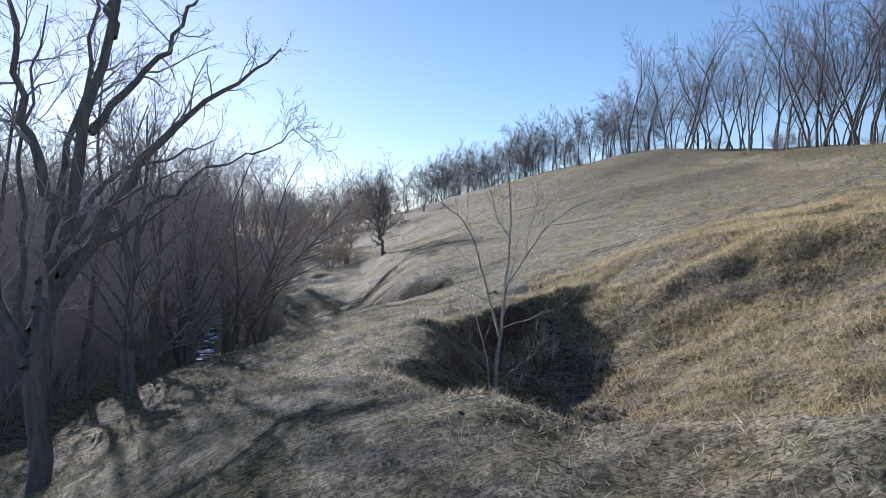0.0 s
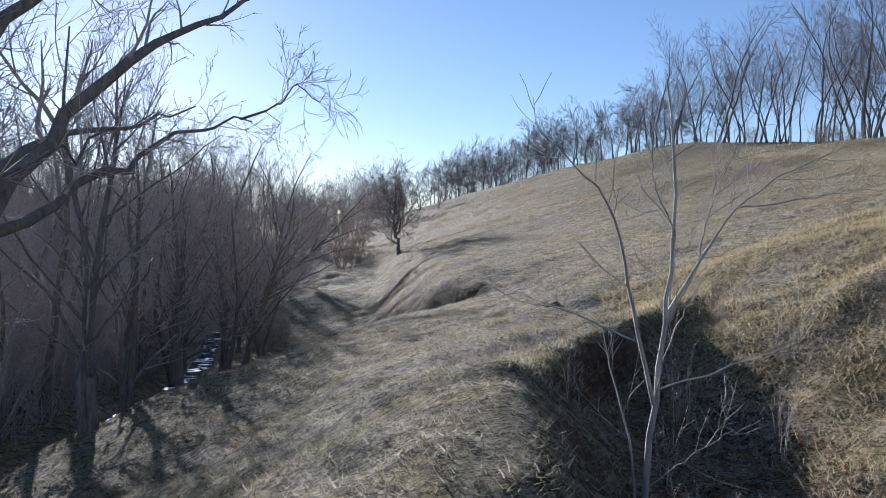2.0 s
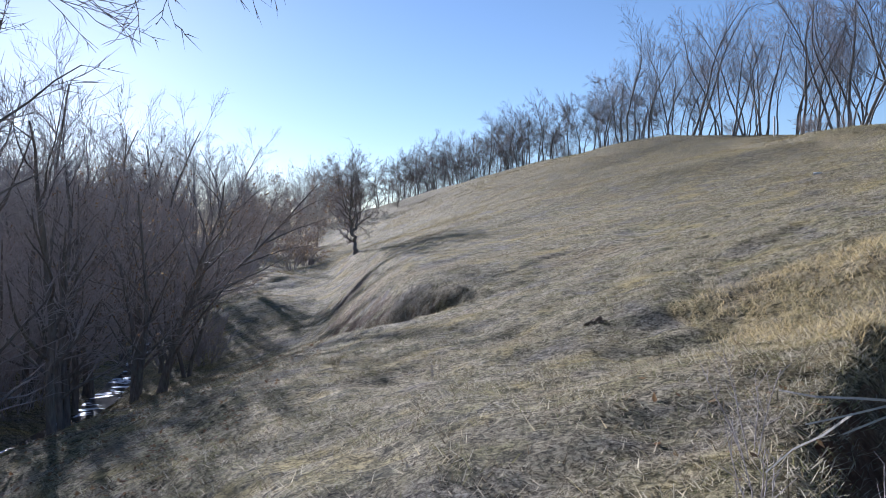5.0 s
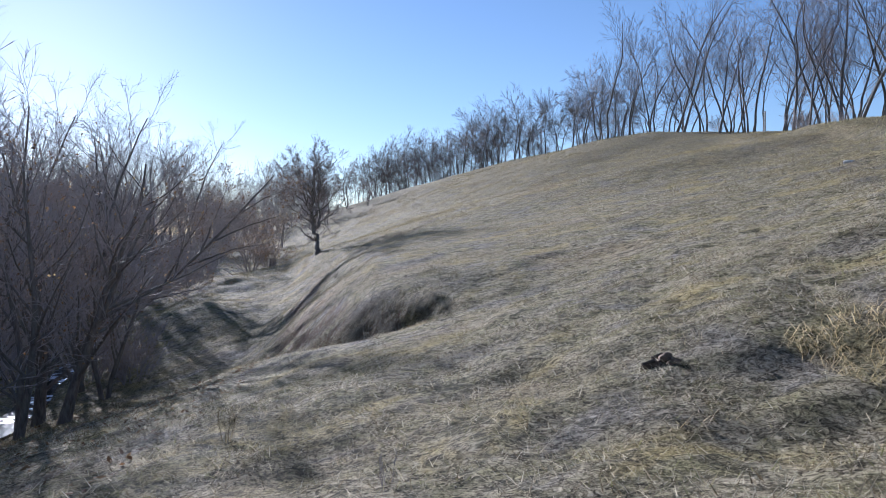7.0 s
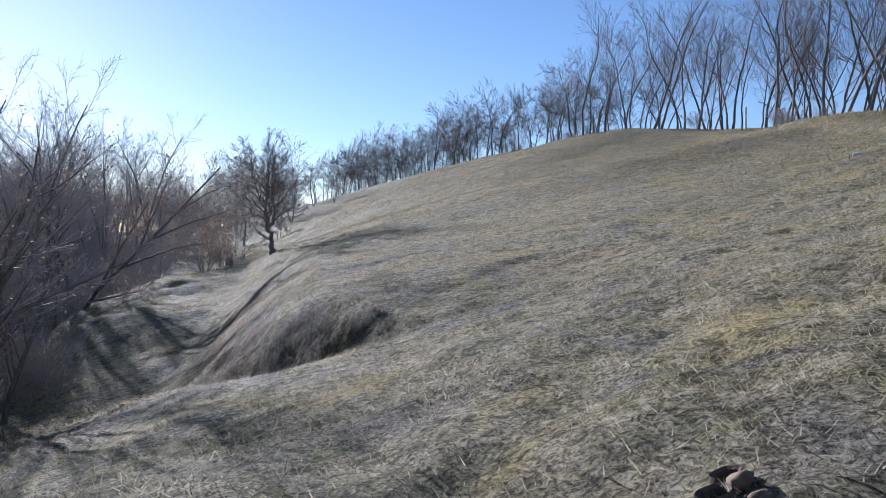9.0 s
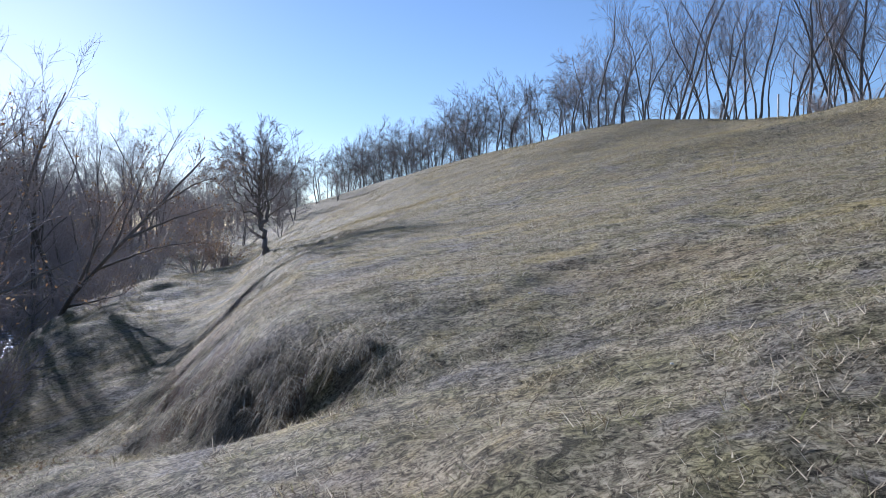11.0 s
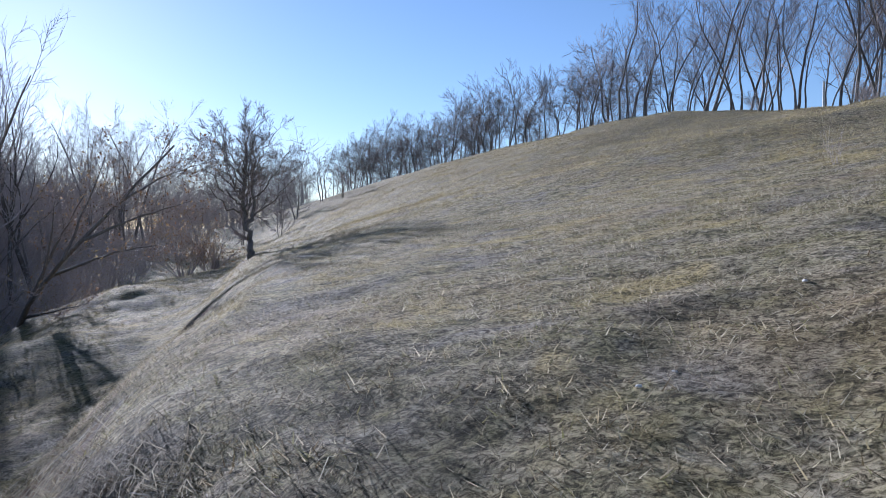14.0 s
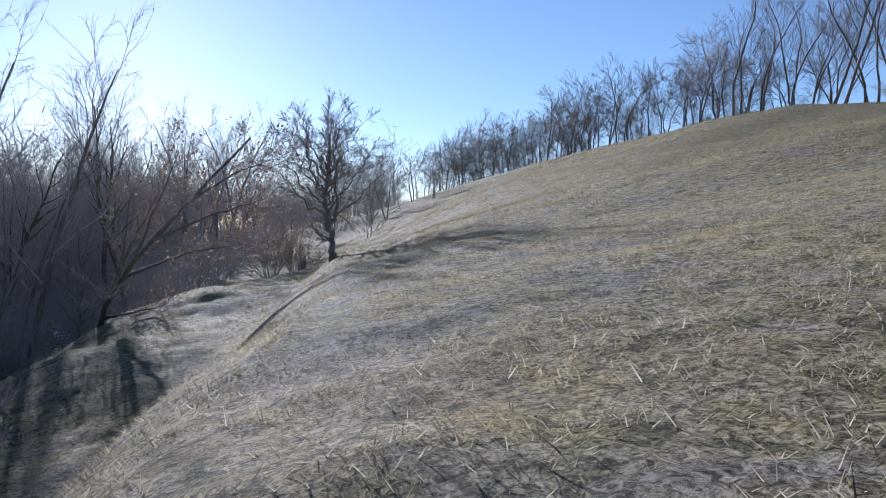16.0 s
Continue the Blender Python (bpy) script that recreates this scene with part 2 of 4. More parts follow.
RILL = [(0.75, 24.0), (0.1, 23.9), (-0.8, 24.4), (-2.0, 26.0), (-3.4, 29.5), (-4.8, 33.0)]


def height(x, y, fine=True):
    x, y = np.asarray(x, float), np.asarray(y, float)
    xe, ze, xf, zf = along(EDGE_X, y), along(EDGE_Z, y), along(FLOOR_X, y), along(FLOOR_Z, y)
    xc, zc, k = along(CREST_X, y), along(CREST_Z, y), along(SHAPE, y)
    xr, zr = along(CREEK_X, y), along(CREEK_Z, y)
    # hillside above the brow, steep flank from the brow to the valley floor
    d = x - xe
    up = 0.5 * (d + np.sqrt(d * d + 0.5)) - 0.06 * np.exp(-d * d)
    u = np.clip(up / (xc - xe), 0, 1)
    z = ze + (zc - ze) * (u + k * u * (1 - u)) + np.clip(x - xc, 0, 200) * 0.012
    f = np.clip((xe - x) / (xe - xf), 0, 1)
    z = z - (ze - zf) * (0.6 * f + 0.4 * f * f * (3 - 2 * f))
    # bank down to the creek, and the wooded floor beyond it
    w = np.clip((xf - x) / np.maximum(xf - xr - 0.6, 0.3), 0, 1)
    z = z - (zf - zr - 0.25) * w ** 1.3
    z = z - 0.35 * np.exp(-((x - xr) / 0.6) ** 2)
    far = np.clip(xr - x, 0, 400)
    z = z + np.where(x < xr, 0.5 * step(0.5, 4, far) + 0.12 * np.clip(far - 10, 0, 60), 0)
    # gully bowl with the steep head wall, the berm and the spur beside it
    z = z + 0.15 * bell(x, y, 5.6, 15.6, 3.0, 1.5) - 0.25 * bell(x, y, 9.0, 13.5, 4.0, 3.5) + 0.75 * bell(x, y, 3.0, 4.0, 1.1, 0.9)
    wob = 0.35 * fbm(x * 0.8, y * 0.8, 3, 5)
    flank = 0.4 * (x - 2.1) + 0.16 * np.clip(y - 10, 0, 9)
    bowl = -0.45 + 0.5 * (flank + np.sqrt(flank * flank + 0.06))
    bowl = bowl + 0.25 * step(9.0, 12.5, y) + 1.5 * step(-0.25, 1.0, 0.576 * (y - 9.6 - 1.42 * x) + 0.6 * wob)
    bowl = bowl + 1.0 * step(0.0, 2.2, 1.5 - 0.3 * step(8.8, 6.6, y) * step(3.0, 5.2, y) - x + 0.5 * wob) + 1.4 * step(5.2, 2.8, y + 0.4 * (x - 1.5) + wob)
    z = np.where(y < 18, -0.08 * np.log(np.exp(-np.clip(z, -3, 4) / 0.08) + np.exp(-np.clip(bowl, -3, 6) / 0.08)), z)
    # rill that bites into the brow, its far wall hung with long grass
    d, s = near_line(x, y, RILL)
    z = z - (0.2 + 0.5 * step(0.12, 0.5, s)) * step(0.0, 0.14, s) * np.exp(-(d / (0.42 + 0.8 * s)) ** 2) * (1 + 0.5 * fbm(x * 1.6, y * 1.6, 2, 9)) * step(1.0, 0.75, s)
    z = z + 0.36 * bell(x, y, 0.0, 26.4, 2.2, 2.0) + 0.28 * bell(x, y, -0.7, 31.2, 2.2, 2.6) + 0.4 * bell(x, y, 0.1, 38.5, 2.6, 4.5)
    # slump and terrace under the brow, mounds and hollows of the old track on the valley floor
    z = z + 0.35 * bell(x, y, -2.2, 36.5, 1.3, 2.2) - 0.25 * bell(x, y, -3.2, 40.5, 1.2, 2.5)
    z = z + 0.6 * bell(x, y, -8.0, 41.4, 1.9, 3.2) + 0.7 * bell(x, y, -10.2, 42.4, 1.9, 2.4) - 0.2 * bell(x, y, -6.2, 45.5, 1.0, 2.4)
    z = z + 0.95 * bell(x, y, -9.6, 51.6, 2.2, 4.2) + 1.0 * bell(x, y, -12.8, 52.2, 2.0, 4.2) - 0.15 * bell(x, y, -7.2, 48.0, 1.3, 2.2)
    z = z + 0.35 * bell(x, y, -10.2, 58.4, 2.2, 2.6) - 0.1 * bell(x, y, -7.6, 54.5, 1.2, 2.4) - 0.3 * bell(x, y, 0.85, 8.4, 0.5, 0.7) - 0.35 * bell(x, y, 3.0, 15.2, 1.7, 1.6)
    z = z + 0.45 * bell(x, y, -0.8, 8.0, 1.9, 5.5) + 0.3 * bell(x, y, -3.4, 17.5, 2.6, 3.4) - 0.2 * bell(x, y, 0.6, 16.2, 2.4, 3.0)
    z = z - 0.3 * bell(x, y, 15, 42, 3.0, 3.4) - 0.25 * bell(x, y, 11, 28, 5, 6)
    z = z + 0.45 * fbm(x * 0.11, y * 0.11, 3, 21) * step(24, 50, np.hypot(x, y - 14)) * step(-2, 6, x) + (0.17 - 0.12 * step(18, 24, y)) * fbm(x * 0.45, y * 0.45, 3, 31)
    z = z + 0.14 * fbm(x * 0.7, y * 0.7, 2, 61) * step(1.0, -2.5, x) * step(26, 32, y)
    # ledge of an old path across the upper slope
    q = 0.98 * (x - 17.7) - 0.19 * (y - 34)
    z = z + 0.35 * (step(-0.7, 0.3, q + 0.6 * fbm(x * 0.3, y * 0.3, 2, 71)) - step(0.5, 7, q)) * step(24, 32, y) * step(66, 58, y)
    if fine:
        z = z + (0.1 - 0.055 * step(19, 30, y)) * fbm(x * 2.0, y * 2.0, 2, 41)
    return z


def spot(x, y, sink=0.03):
    return Vector((x, y, float(height(x, y)) - sink))


def axis_steps(marks):
    """Coordinates from (start, spacing) marks, easing from one spacing to the next."""
    out = [marks[0][0]]
    pos, gap = [m[0] for m in marks], [m[1] for m in marks]
    while out[-1] < pos[-1]:
        out.append(out[-1] + float(np.interp(out[-1], pos, gap)))
    return np.array(out)


def build_ground():
    xs = axis_steps([(-1600, 200), (-200, 18), (-60, 2.5), (-14, 0.4), (-7, 0.15), (9, 0.15), (16, 0.4), (45, 1.2), (200, 16), (1600, 200)])
    ys = axis_steps([(-900, 150), (-40, 8), (-3, 0.4), (1, 0.15), (40, 0.15), (52, 0.35), (90, 0.7), (150, 2.5), (300, 15), (2600, 250)])
    gx, gy = np.meshgrid(xs, ys)
    gz = height(gx, gy)
    n, m = len(xs), len(ys)
    i = (np.arange(m - 1)[:, None] * n + np.arange(n - 1)).ravel()
    faces = np.stack([i, i + 1, i + n + 1, i + n], 1)
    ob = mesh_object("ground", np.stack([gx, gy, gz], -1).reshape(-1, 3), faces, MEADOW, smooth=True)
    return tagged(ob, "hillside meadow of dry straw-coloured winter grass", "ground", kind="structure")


build_ground()


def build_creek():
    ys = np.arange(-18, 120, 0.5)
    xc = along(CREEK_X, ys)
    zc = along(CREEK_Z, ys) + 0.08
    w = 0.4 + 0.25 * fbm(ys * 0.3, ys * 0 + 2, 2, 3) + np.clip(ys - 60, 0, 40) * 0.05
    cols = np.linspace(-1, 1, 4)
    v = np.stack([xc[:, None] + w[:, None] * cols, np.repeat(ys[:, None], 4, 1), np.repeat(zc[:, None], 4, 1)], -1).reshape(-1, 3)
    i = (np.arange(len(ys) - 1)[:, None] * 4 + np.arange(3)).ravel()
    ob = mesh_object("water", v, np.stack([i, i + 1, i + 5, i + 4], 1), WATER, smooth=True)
    return tagged(ob, "narrow creek with ice and sky-glint patches painted in its colour", "water", kind="structure")


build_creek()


# ---- trees ----
def tube(paths, sides):
    """Tapered tubes along (points, radii) paths, as verts and triangles/quads split to triangles."""
    vs, fs, base = [], [], 0
    ang = np.arange(sides) * 2 * math.pi / sides
    cs, sn = np.cos(ang), np.sin(ang)
    for pts, rad in paths:
        p = np.asarray(pts, float)
        t = np.gradient(p, axis=0)
        t /= np.linalg.norm(t, axis=1)[:, None] + 1e-9
        ref = np.array([0.3, 0.2, 1.0]) if abs(t[0, 2]) < 0.8 else np.array([1.0, 0.3, 0.0])
        a = np.cross(t, ref)
        a /= np.linalg.norm(a, axis=1)[:, None] + 1e-9
        b = np.cross(t, a)
        r = np.asarray(rad)[:, None, None]
        ring = p[:, None] + r * (a[:, None] * cs[None, :, None] + b[:, None] * sn[None, :, None])
        n = len(p)
        vs.append(ring.reshape(-1, 3))
        i = np.arange(n - 1)[:, None] * sides + np.arange(sides)[None]
        j = np.arange(n - 1)[:, None] * sides + (np.arange(sides)[None] + 1) % sides
        fs.append(base + np.stack([i, j, j + sides, i + sides], -1).reshape(-1, 4))
        base += n * sides
    return np.concatenate(vs), np.concatenate(fs)


def spikes(paths):
    """Straight three-sided twigs that taper to a point."""
    a = np.array([p[0] for p, _ in paths])
    b = np.array([p[-1] for p, _ in paths])
    r = np.array([q[0] for _, q in paths])[:, None]
    d = b - a
    d /= np.linalg.norm(d, axis=1)[:, None] + 1e-9
    u = np.cross(d, np.where(np.abs(d[:, 2:]) < 0.8, np.array([[0.1, 0.2, 1.0]]), np.array([[1.0, 0.2, 0.1]])))
    u /= np.linalg.norm(u, axis=1)[:, None] + 1e-9
    w = np.cross(d, u)
    v = np.stack([a + u * r, a + (-0.5 * u + 0.87 * w) * r, a + (-0.5 * u - 0.87 * w) * r, b], 1).reshape(-1, 3)
    i = np.arange(len(a))[:, None] * 4
    return v, np.concatenate([i + np.array([0, 1, 3]), i + np.array([1, 2, 3]), i + np.array([2, 0, 3])])


def wood_mesh(paths, sides):
    """Tubes for the bent pieces, spikes for the straight twigs, as triangles."""
    bent = [p for p in paths if len(p[0]) > 2]
    fine = [p for p in paths if len(p[0]) == 2]
    v, f = tube(bent, sides)
    f = np.concatenate([f[:, [0, 1, 2]], f[:, [0, 2, 3]]])
    if fine:
        v2, f2 = spikes(fine)
        v, f = np.concatenate([v, v2]), np.concatenate([f, f2 + len(v)])
    return v, f


def wander(rng, start, way, length, n, bend, lift):
    """A crooked line of n + 1 points."""
    p = [np.array(start, float)]
    d = np.array(way, float)
    d /= np.linalg.norm(d)
    for _ in range(n):
        d = d + rng.normal(0, bend, 3) + np.array([0, 0, lift])
        d /= np.linalg.norm(d)
        p.append(p[-1] + d * length / n)
    return np.array(p)


def sprout(rng, stem, count, lo, hi, length, angle, bend, lift, n, ratio, tip=0.25, rmin=0.004):
    """Branches off a stem (points, radii): between lo and hi of its length."""
    pts, rad = stem
    out = []
    for u in lo + (hi - lo) * (np.arange(count) + rng.random(count)) / max(count, 1):
        k = u * (len(pts) - 1)
        i = min(int(k), len(pts) - 2)
        f = k - i
        start = pts[i] * (1 - f) + pts[i + 1] * f
        r0 = rad[i] * (1 - f) + rad[i + 1] * f
        t = pts[i + 1] - pts[i]
        t = t / (np.linalg.norm(t) + 1e-9)
        side = np.cross(t, rng.normal(0, 1, 3))
        side /= np.linalg.norm(side) + 1e-9
        a = angle * (0.7 + 0.6 * rng.random())
        way = t * math.cos(a) + side * math.sin(a)
        ln = length * (0.6 + 0.8 * rng.random()) * (1.15 - 0.6 * u)
        line = wander(rng, start, way, ln, n, bend, lift)
        r = max(r0 * ratio, rmin)
        out.append((line, np.linspace(r, max(r * tip, rmin * 0.6), n + 1)))
    return out


def finish_tree(name, stems, limbs, twigs, bark, twig_mat, origin, leaves=None, fine=True):
    """Empty with trunk, limbs and crown as parts; fine: each limb a part of its own."""
    root = new(name)
    root.location = origin
    for st in stems:
        mesh_object("trunk", *tube([st], 8), bark, root, True)
    if fine:
        for st in limbs:
            mesh_object("limb", *tube([st], 6), bark, root, True)
        mesh_object("crown", *wood_mesh(twigs, 3), twig_mat, root)
    else:
        mesh_object("crown", *wood_mesh(limbs + twigs, 3), twig_mat, root)
    if leaves is not None:
        tips, share, size, rng = leaves
        mesh_object("foliage", *leaf_quads(tips, share, size, rng), DRY_LEAF, root)
    return root


def leaf_quads(lines, share, size, rng):
    at = np.concatenate([p[1:] for p, _ in lines])
    at = at[rng.random(len(at)) < share]
    at = at + rng.normal(0, size, at.shape)
    a = rng.normal(0, 1, at.shape)
    a /= np.linalg.norm(a, axis=1)[:, None]
    b = np.cross(a, rng.normal(0, 1, at.shape))
    b /= np.linalg.norm(b, axis=1)[:, None] + 1e-9
    s = size * (0.6 + 0.8 * rng.random((len(at), 1)))
    v = np.stack([at - a * s, at + b * s * 0.45, at + a * s, at - b * s * 0.45 + np.array([0, 0, 0.3]) * s], 1).reshape(-1, 3)
    i = np.arange(len(at))[:, None] * 4
    return v, i + np.arange(4)


def woodland_tree(name, seed, tall, stems=1, spread=0.5, bark=BARK, twig_mat=TWIG, origin=(0, 0, 0), clear=0.35,
                  many=(9, 6, 6), fat=0.016, leafy=0.0, twig=0.006, fine_parts=False, ratio=0.55, crooked=0.07):
    """A bare deciduous tree: crooked stems, limbs, branches and fine twigs."""
    rng = np.random.default_rng(seed)
    trunks, limbs, fine = [], [], []
    for s in range(stems):
        a = rng.random() * 6.28
        tilt = 0.06 + (0.16 * rng.random() if stems > 1 else 0.05)
        way = np.array([math.cos(a) * tilt, math.sin(a) * tilt, 1.0])
        h = tall * (0.8 + 0.3 * rng.random())
        line = wander(rng, (0.12 * s * math.cos(a), 0.12 * s * math.sin(a), -0.25), way, h * 0.95, 12, crooked, 0.03)
        r = np.linspace(1, 0.12, 13) ** 0.8 * fat * tall
        r[0] *= 1.45
        trunks.append((line, r))
    for st in trunks:
        l1 = sprout(rng, st, many[0], clear, 0.97, tall * 0.38, 0.65 * (0.6 + spread), 0.10, 0.05, 7, ratio)
        limbs += l1
        for b in l1:
            l2 = sprout(rng, b, many[1], 0.2, 1.0, tall * 0.15, 0.6, 0.13, 0.04, 3, 0.55, 0.3, twig)
            fine += l2
            for c in l2:
                fine += sprout(rng, c, many[2], 0.15, 1.0, tall * 0.07, 0.55, 0.13, 0.03, 1, 0.6, 0.4, twig)
    leaves = (fine, leafy, 0.035, rng) if leafy else None
    return finish_tree(name, trunks, limbs, fine, bark, twig_mat, origin, leaves, fine_parts)


def shrub(name, seed, tall, canes=14, leafy=0.0, origin=(0, 0, 0), twig=0.006, mat=TWIG):
    """A multi-stemmed thicket bush."""
    rng = np.random.default_rng(seed)
    stems, fine = [], []
    for _ in range(canes):
        a, s = rng.random() * 6.28, 0.15 + 0.55 * rng.random()
        line = wander(rng, (0.25 * math.cos(a), 0.25 * math.sin(a), -0.15), (math.cos(a) * s, math.sin(a) * s, 1), tall * (0.6 + 0.5 * rng.random()), 6, 0.13, -0.01)
        stems.append((line, np.linspace(0.02, 0.006, 7) * (0.6 + tall * 0.18)))
        l2 = sprout(rng, stems[-1], 9, 0.2, 1.0, tall * 0.32, 0.6, 0.15, 0.02, 3, 0.5, 0.3, twig)
        fine += l2
        for c in l2:
            fine += sprout(rng, c, 4, 0.2, 1.0, tall * 0.14, 0.6, 0.15, 0.02, 1, 0.6, 0.4, twig)
    root = new(name)
    root.location = origin
    mesh_object("branchwork", *wood_mesh(stems + fine, 3), mat, root)
    if leafy:
        mesh_object("foliage", *leaf_quads(fine, leafy, 0.06 if leafy > 0.5 else 0.03, rng), DRY_LEAF, root)
    return root


def shaped_tree(name, seed, origin, trunk, limbs, bark, twig_mat, twigs=(8, 5), reach=1.0, twig=0.005, bend=0.14, lift=0.03, leafy=0.0, third=0, leaf=0.035, crook=0.012):
    """A tree with its own trunk and limb lines, each a list of points and a thickness at its foot; finer wood grows off them."""
    rng = np.random.default_rng(seed)

    def line(pts, r0, r1, n=14):
        p = np.array(pts, float)
        u = np.linspace(0, len(p) - 1, n + 1)
        i = np.minimum(u.astype(int), len(p) - 2)
        f = (u - i)[:, None]
        q = p[i] * (1 - f) + p[i + 1] * f
        q[1:-1] = 0.25 * q[:-2] + 0.5 * q[1:-1] + 0.25 * q[2:]
        q[1:] += rng.normal(0, crook, (n, 3)) * min(1.0, reach)
        return q, r0 + (r1 - r0) * np.linspace(0, 1, n + 1) ** 0.8

    stems = [line(p, r, r * 0.25) for p, r in trunk]
    bigs = [line(p, r, max(r * 0.15, twig)) for p, r in limbs]
    fine = []
    for st in [*stems, *bigs]:
        l2 = sprout(rng, st, twigs[0], 0.25, 1.0, reach, 0.7, bend, lift, 5, 0.42, 0.25, twig)
        fine += l2
        for c in l2:
            l3 = sprout(rng, c, twigs[1], 0.2, 1.0, reach * 0.42, 0.6, bend, lift, 3, 0.6, 0.35, twig)
            fine += l3
            if third:
                for e in l3:
                    fine += sprout(rng, e, third, 0.2, 1.0, reach * 0.2, 0.6, bend, lift, 1, 0.65, 0.5, twig)
    leaves = (fine, leafy, leaf, rng) if leafy else None
    return finish_tree(name, stems, bigs, fine, bark, twig_mat, origin, leaves)


# lone tree on the toe of the hill: short trunk, rounded crown of rising limbs
rng = np.random.default_rng(12)
LONE_LIMBS = []
for k in range(17):
    a, up = k * 2.4 + rng.random(), 0.2 + 0.8 * (k / 16)
    out = 1.95 * math.sin(0.4 + 1.2 * (1 - up)) + 0.2
    z0 = 1.35 + 1.9 * k / 16
    x0 = -0.2 - 0.08 * k / 16
    top = 2.9 + 2.6 * up
    LONE_LIMBS.append(([(x0, 0, z0), (x0 + 0.5 * out * math.cos(a), 0.5 * out * math.sin(a), z0 + 0.4 * (top - z0)), (x0 + out * math.cos(a), out * math.sin(a), top)], 0.048))
lone = shaped_tree("lone_tree", 4, spot(-3.98, 50.5), [([(0.06, 0, -0.2), (0.0, 0, 0.5), (-0.16, 0, 1.1), (-0.28, 0.05, 2.2), (-0.16, 0, 4.4)], 0.165), ([(-0.16, 0, 1.1), (0.06, 0.05, 1.7), (0.1, 0.05, 2.6), (0.2, 0, 4.6)], 0.1)],
                   LONE_LIMBS, BARK_DARK, TWIG_BACKLIT, (11, 8), 1.0, 0.0058, 0.17, 0.02, third=6, crook=0.06)
tagged(lone, "lone bare tree with a rounded crown on the slope", "tree")

# ridge wood
rng = np.random.default_rng(7)
RIDGE = [woodland_tree("ridge_tree", 30 + i, 11.0 + i * 0.8, 1, 0.42, BARK_DARK, TWIG_BACKLIT, (0, 0, 0), clear=0.3, many=(13, 6, 5), twig=0.0095, fat=0.0082, ratio=0.42, crooked=0.11) for i in range(6)]
RIDGE_LOW = [woodland_tree("ridge_tree", 50 + i, 7.2 + i * 0.5, 1 + (i % 3 == 0), 0.85, BARK_DARK, TWIG_BACKLIT, (0, 0, 0), clear=0.24, many=(13, 8, 5), twig=0.011, fat=0.010, ratio=0.42, crooked=0.12) for i in range(5)]


def plant_ridge(pool, n, y0, y1, deep, gap, size, label):
    """Trees scattered behind the crest between two stations, at least a gap apart."""
    taken = []
    for _ in range(4000):
        y = rng.uniform(y0, y1)
        x = float(along(CREST_X, y)) + 0.8 + rng.random() ** 1.5 * deep
        if any((x - a) ** 2 + (y - b) ** 2 < gap * gap for a, b in taken):
            continue
        s = size * rng.uniform(0.75, 1.12) * float(np.interp(y, [58, 74, 84, 132], [1.0, 0.8, 0.78, 0.95]) if size > 1 else 1)
        m = Matrix.Translation(spot(x, y)) @ Matrix.Rotation(rng.random() * 6.28, 4, "Z") @ Matrix.Diagonal((s, s, s, 1))
        ob = pool[len(taken)] if len(taken) < len(pool) else copy_thing(pool[int(rng.integers(len(pool)))], m)
        ob.matrix_basis = m
        taken.append((x, y))
        tagged(ob, label, "tree", "ridge wood")
        if len(taken) >= n:
            break


plant_ridge(RIDGE, 150, 26, 84, 22, 1.6, 1.02, "tall bare locust tree in the wood along the ridge")
plant_ridge(RIDGE_LOW, 92, 82, 132, 11, 1.5, 1.0, "low crooked bare tree in the wood along the ridge")

# scrub along the foot of the ridge wood
SCRUB = [shrub("ridge_shrub", 60 + i, 2.2 + 0.5 * i, 12, 0.0, (0, 0, 0), 0.011) for i in range(2)]
n = 0
for k in range(30):
    y = rng.uniform(36, 140) if k < 26 else rng.uniform(88, 150)
    x = float(along(CREST_X, y)) + 1.0 + rng.random() * 6
    m = Matrix.Translation(spot(x, y)) @ Matrix.Rotation(rng.random() * 6.28, 4, "Z")
    s = rng.uniform(0.5, 1.0)
    ob = SCRUB[n] if n < 2 else copy_thing(SCRUB[k % 2], m)
    ob.matrix_basis = m @ Matrix.Diagonal((s, s, s, 1))
    n += 1
    tagged(ob, "bare brown shrub under the trees on the ridge", "shrub", "ridge scrub")


# ---- the wooded creek side ----
WOOD = [woodland_tree("creek_tree", 80 + i, 8.0 + i * 1.1, 1 + (i % 2), 0.5, BARK_DARK, TWIG, (0, 0, 0), clear=0.22, many=(13, 7, 5), twig=0.009, fat=0.011, leafy=0.05 if i == 2 else 0.0) for i in range(5)]
THICKET = [shrub("creek_shrub", 120 + i, 3.0 + 0.5 * i, 15, 0.22 if i == 1 else 0.0, (0, 0, 0), 0.007) for i in range(4)]
rng = np.random.default_rng(23)


def settle_in(pool, n, m, label, category, group):
    ob = pool[n] if n < len(pool) else copy_thing(pool[n % len(pool)], m)
    ob.matrix_basis = m
    return tagged(ob, label, category, group)


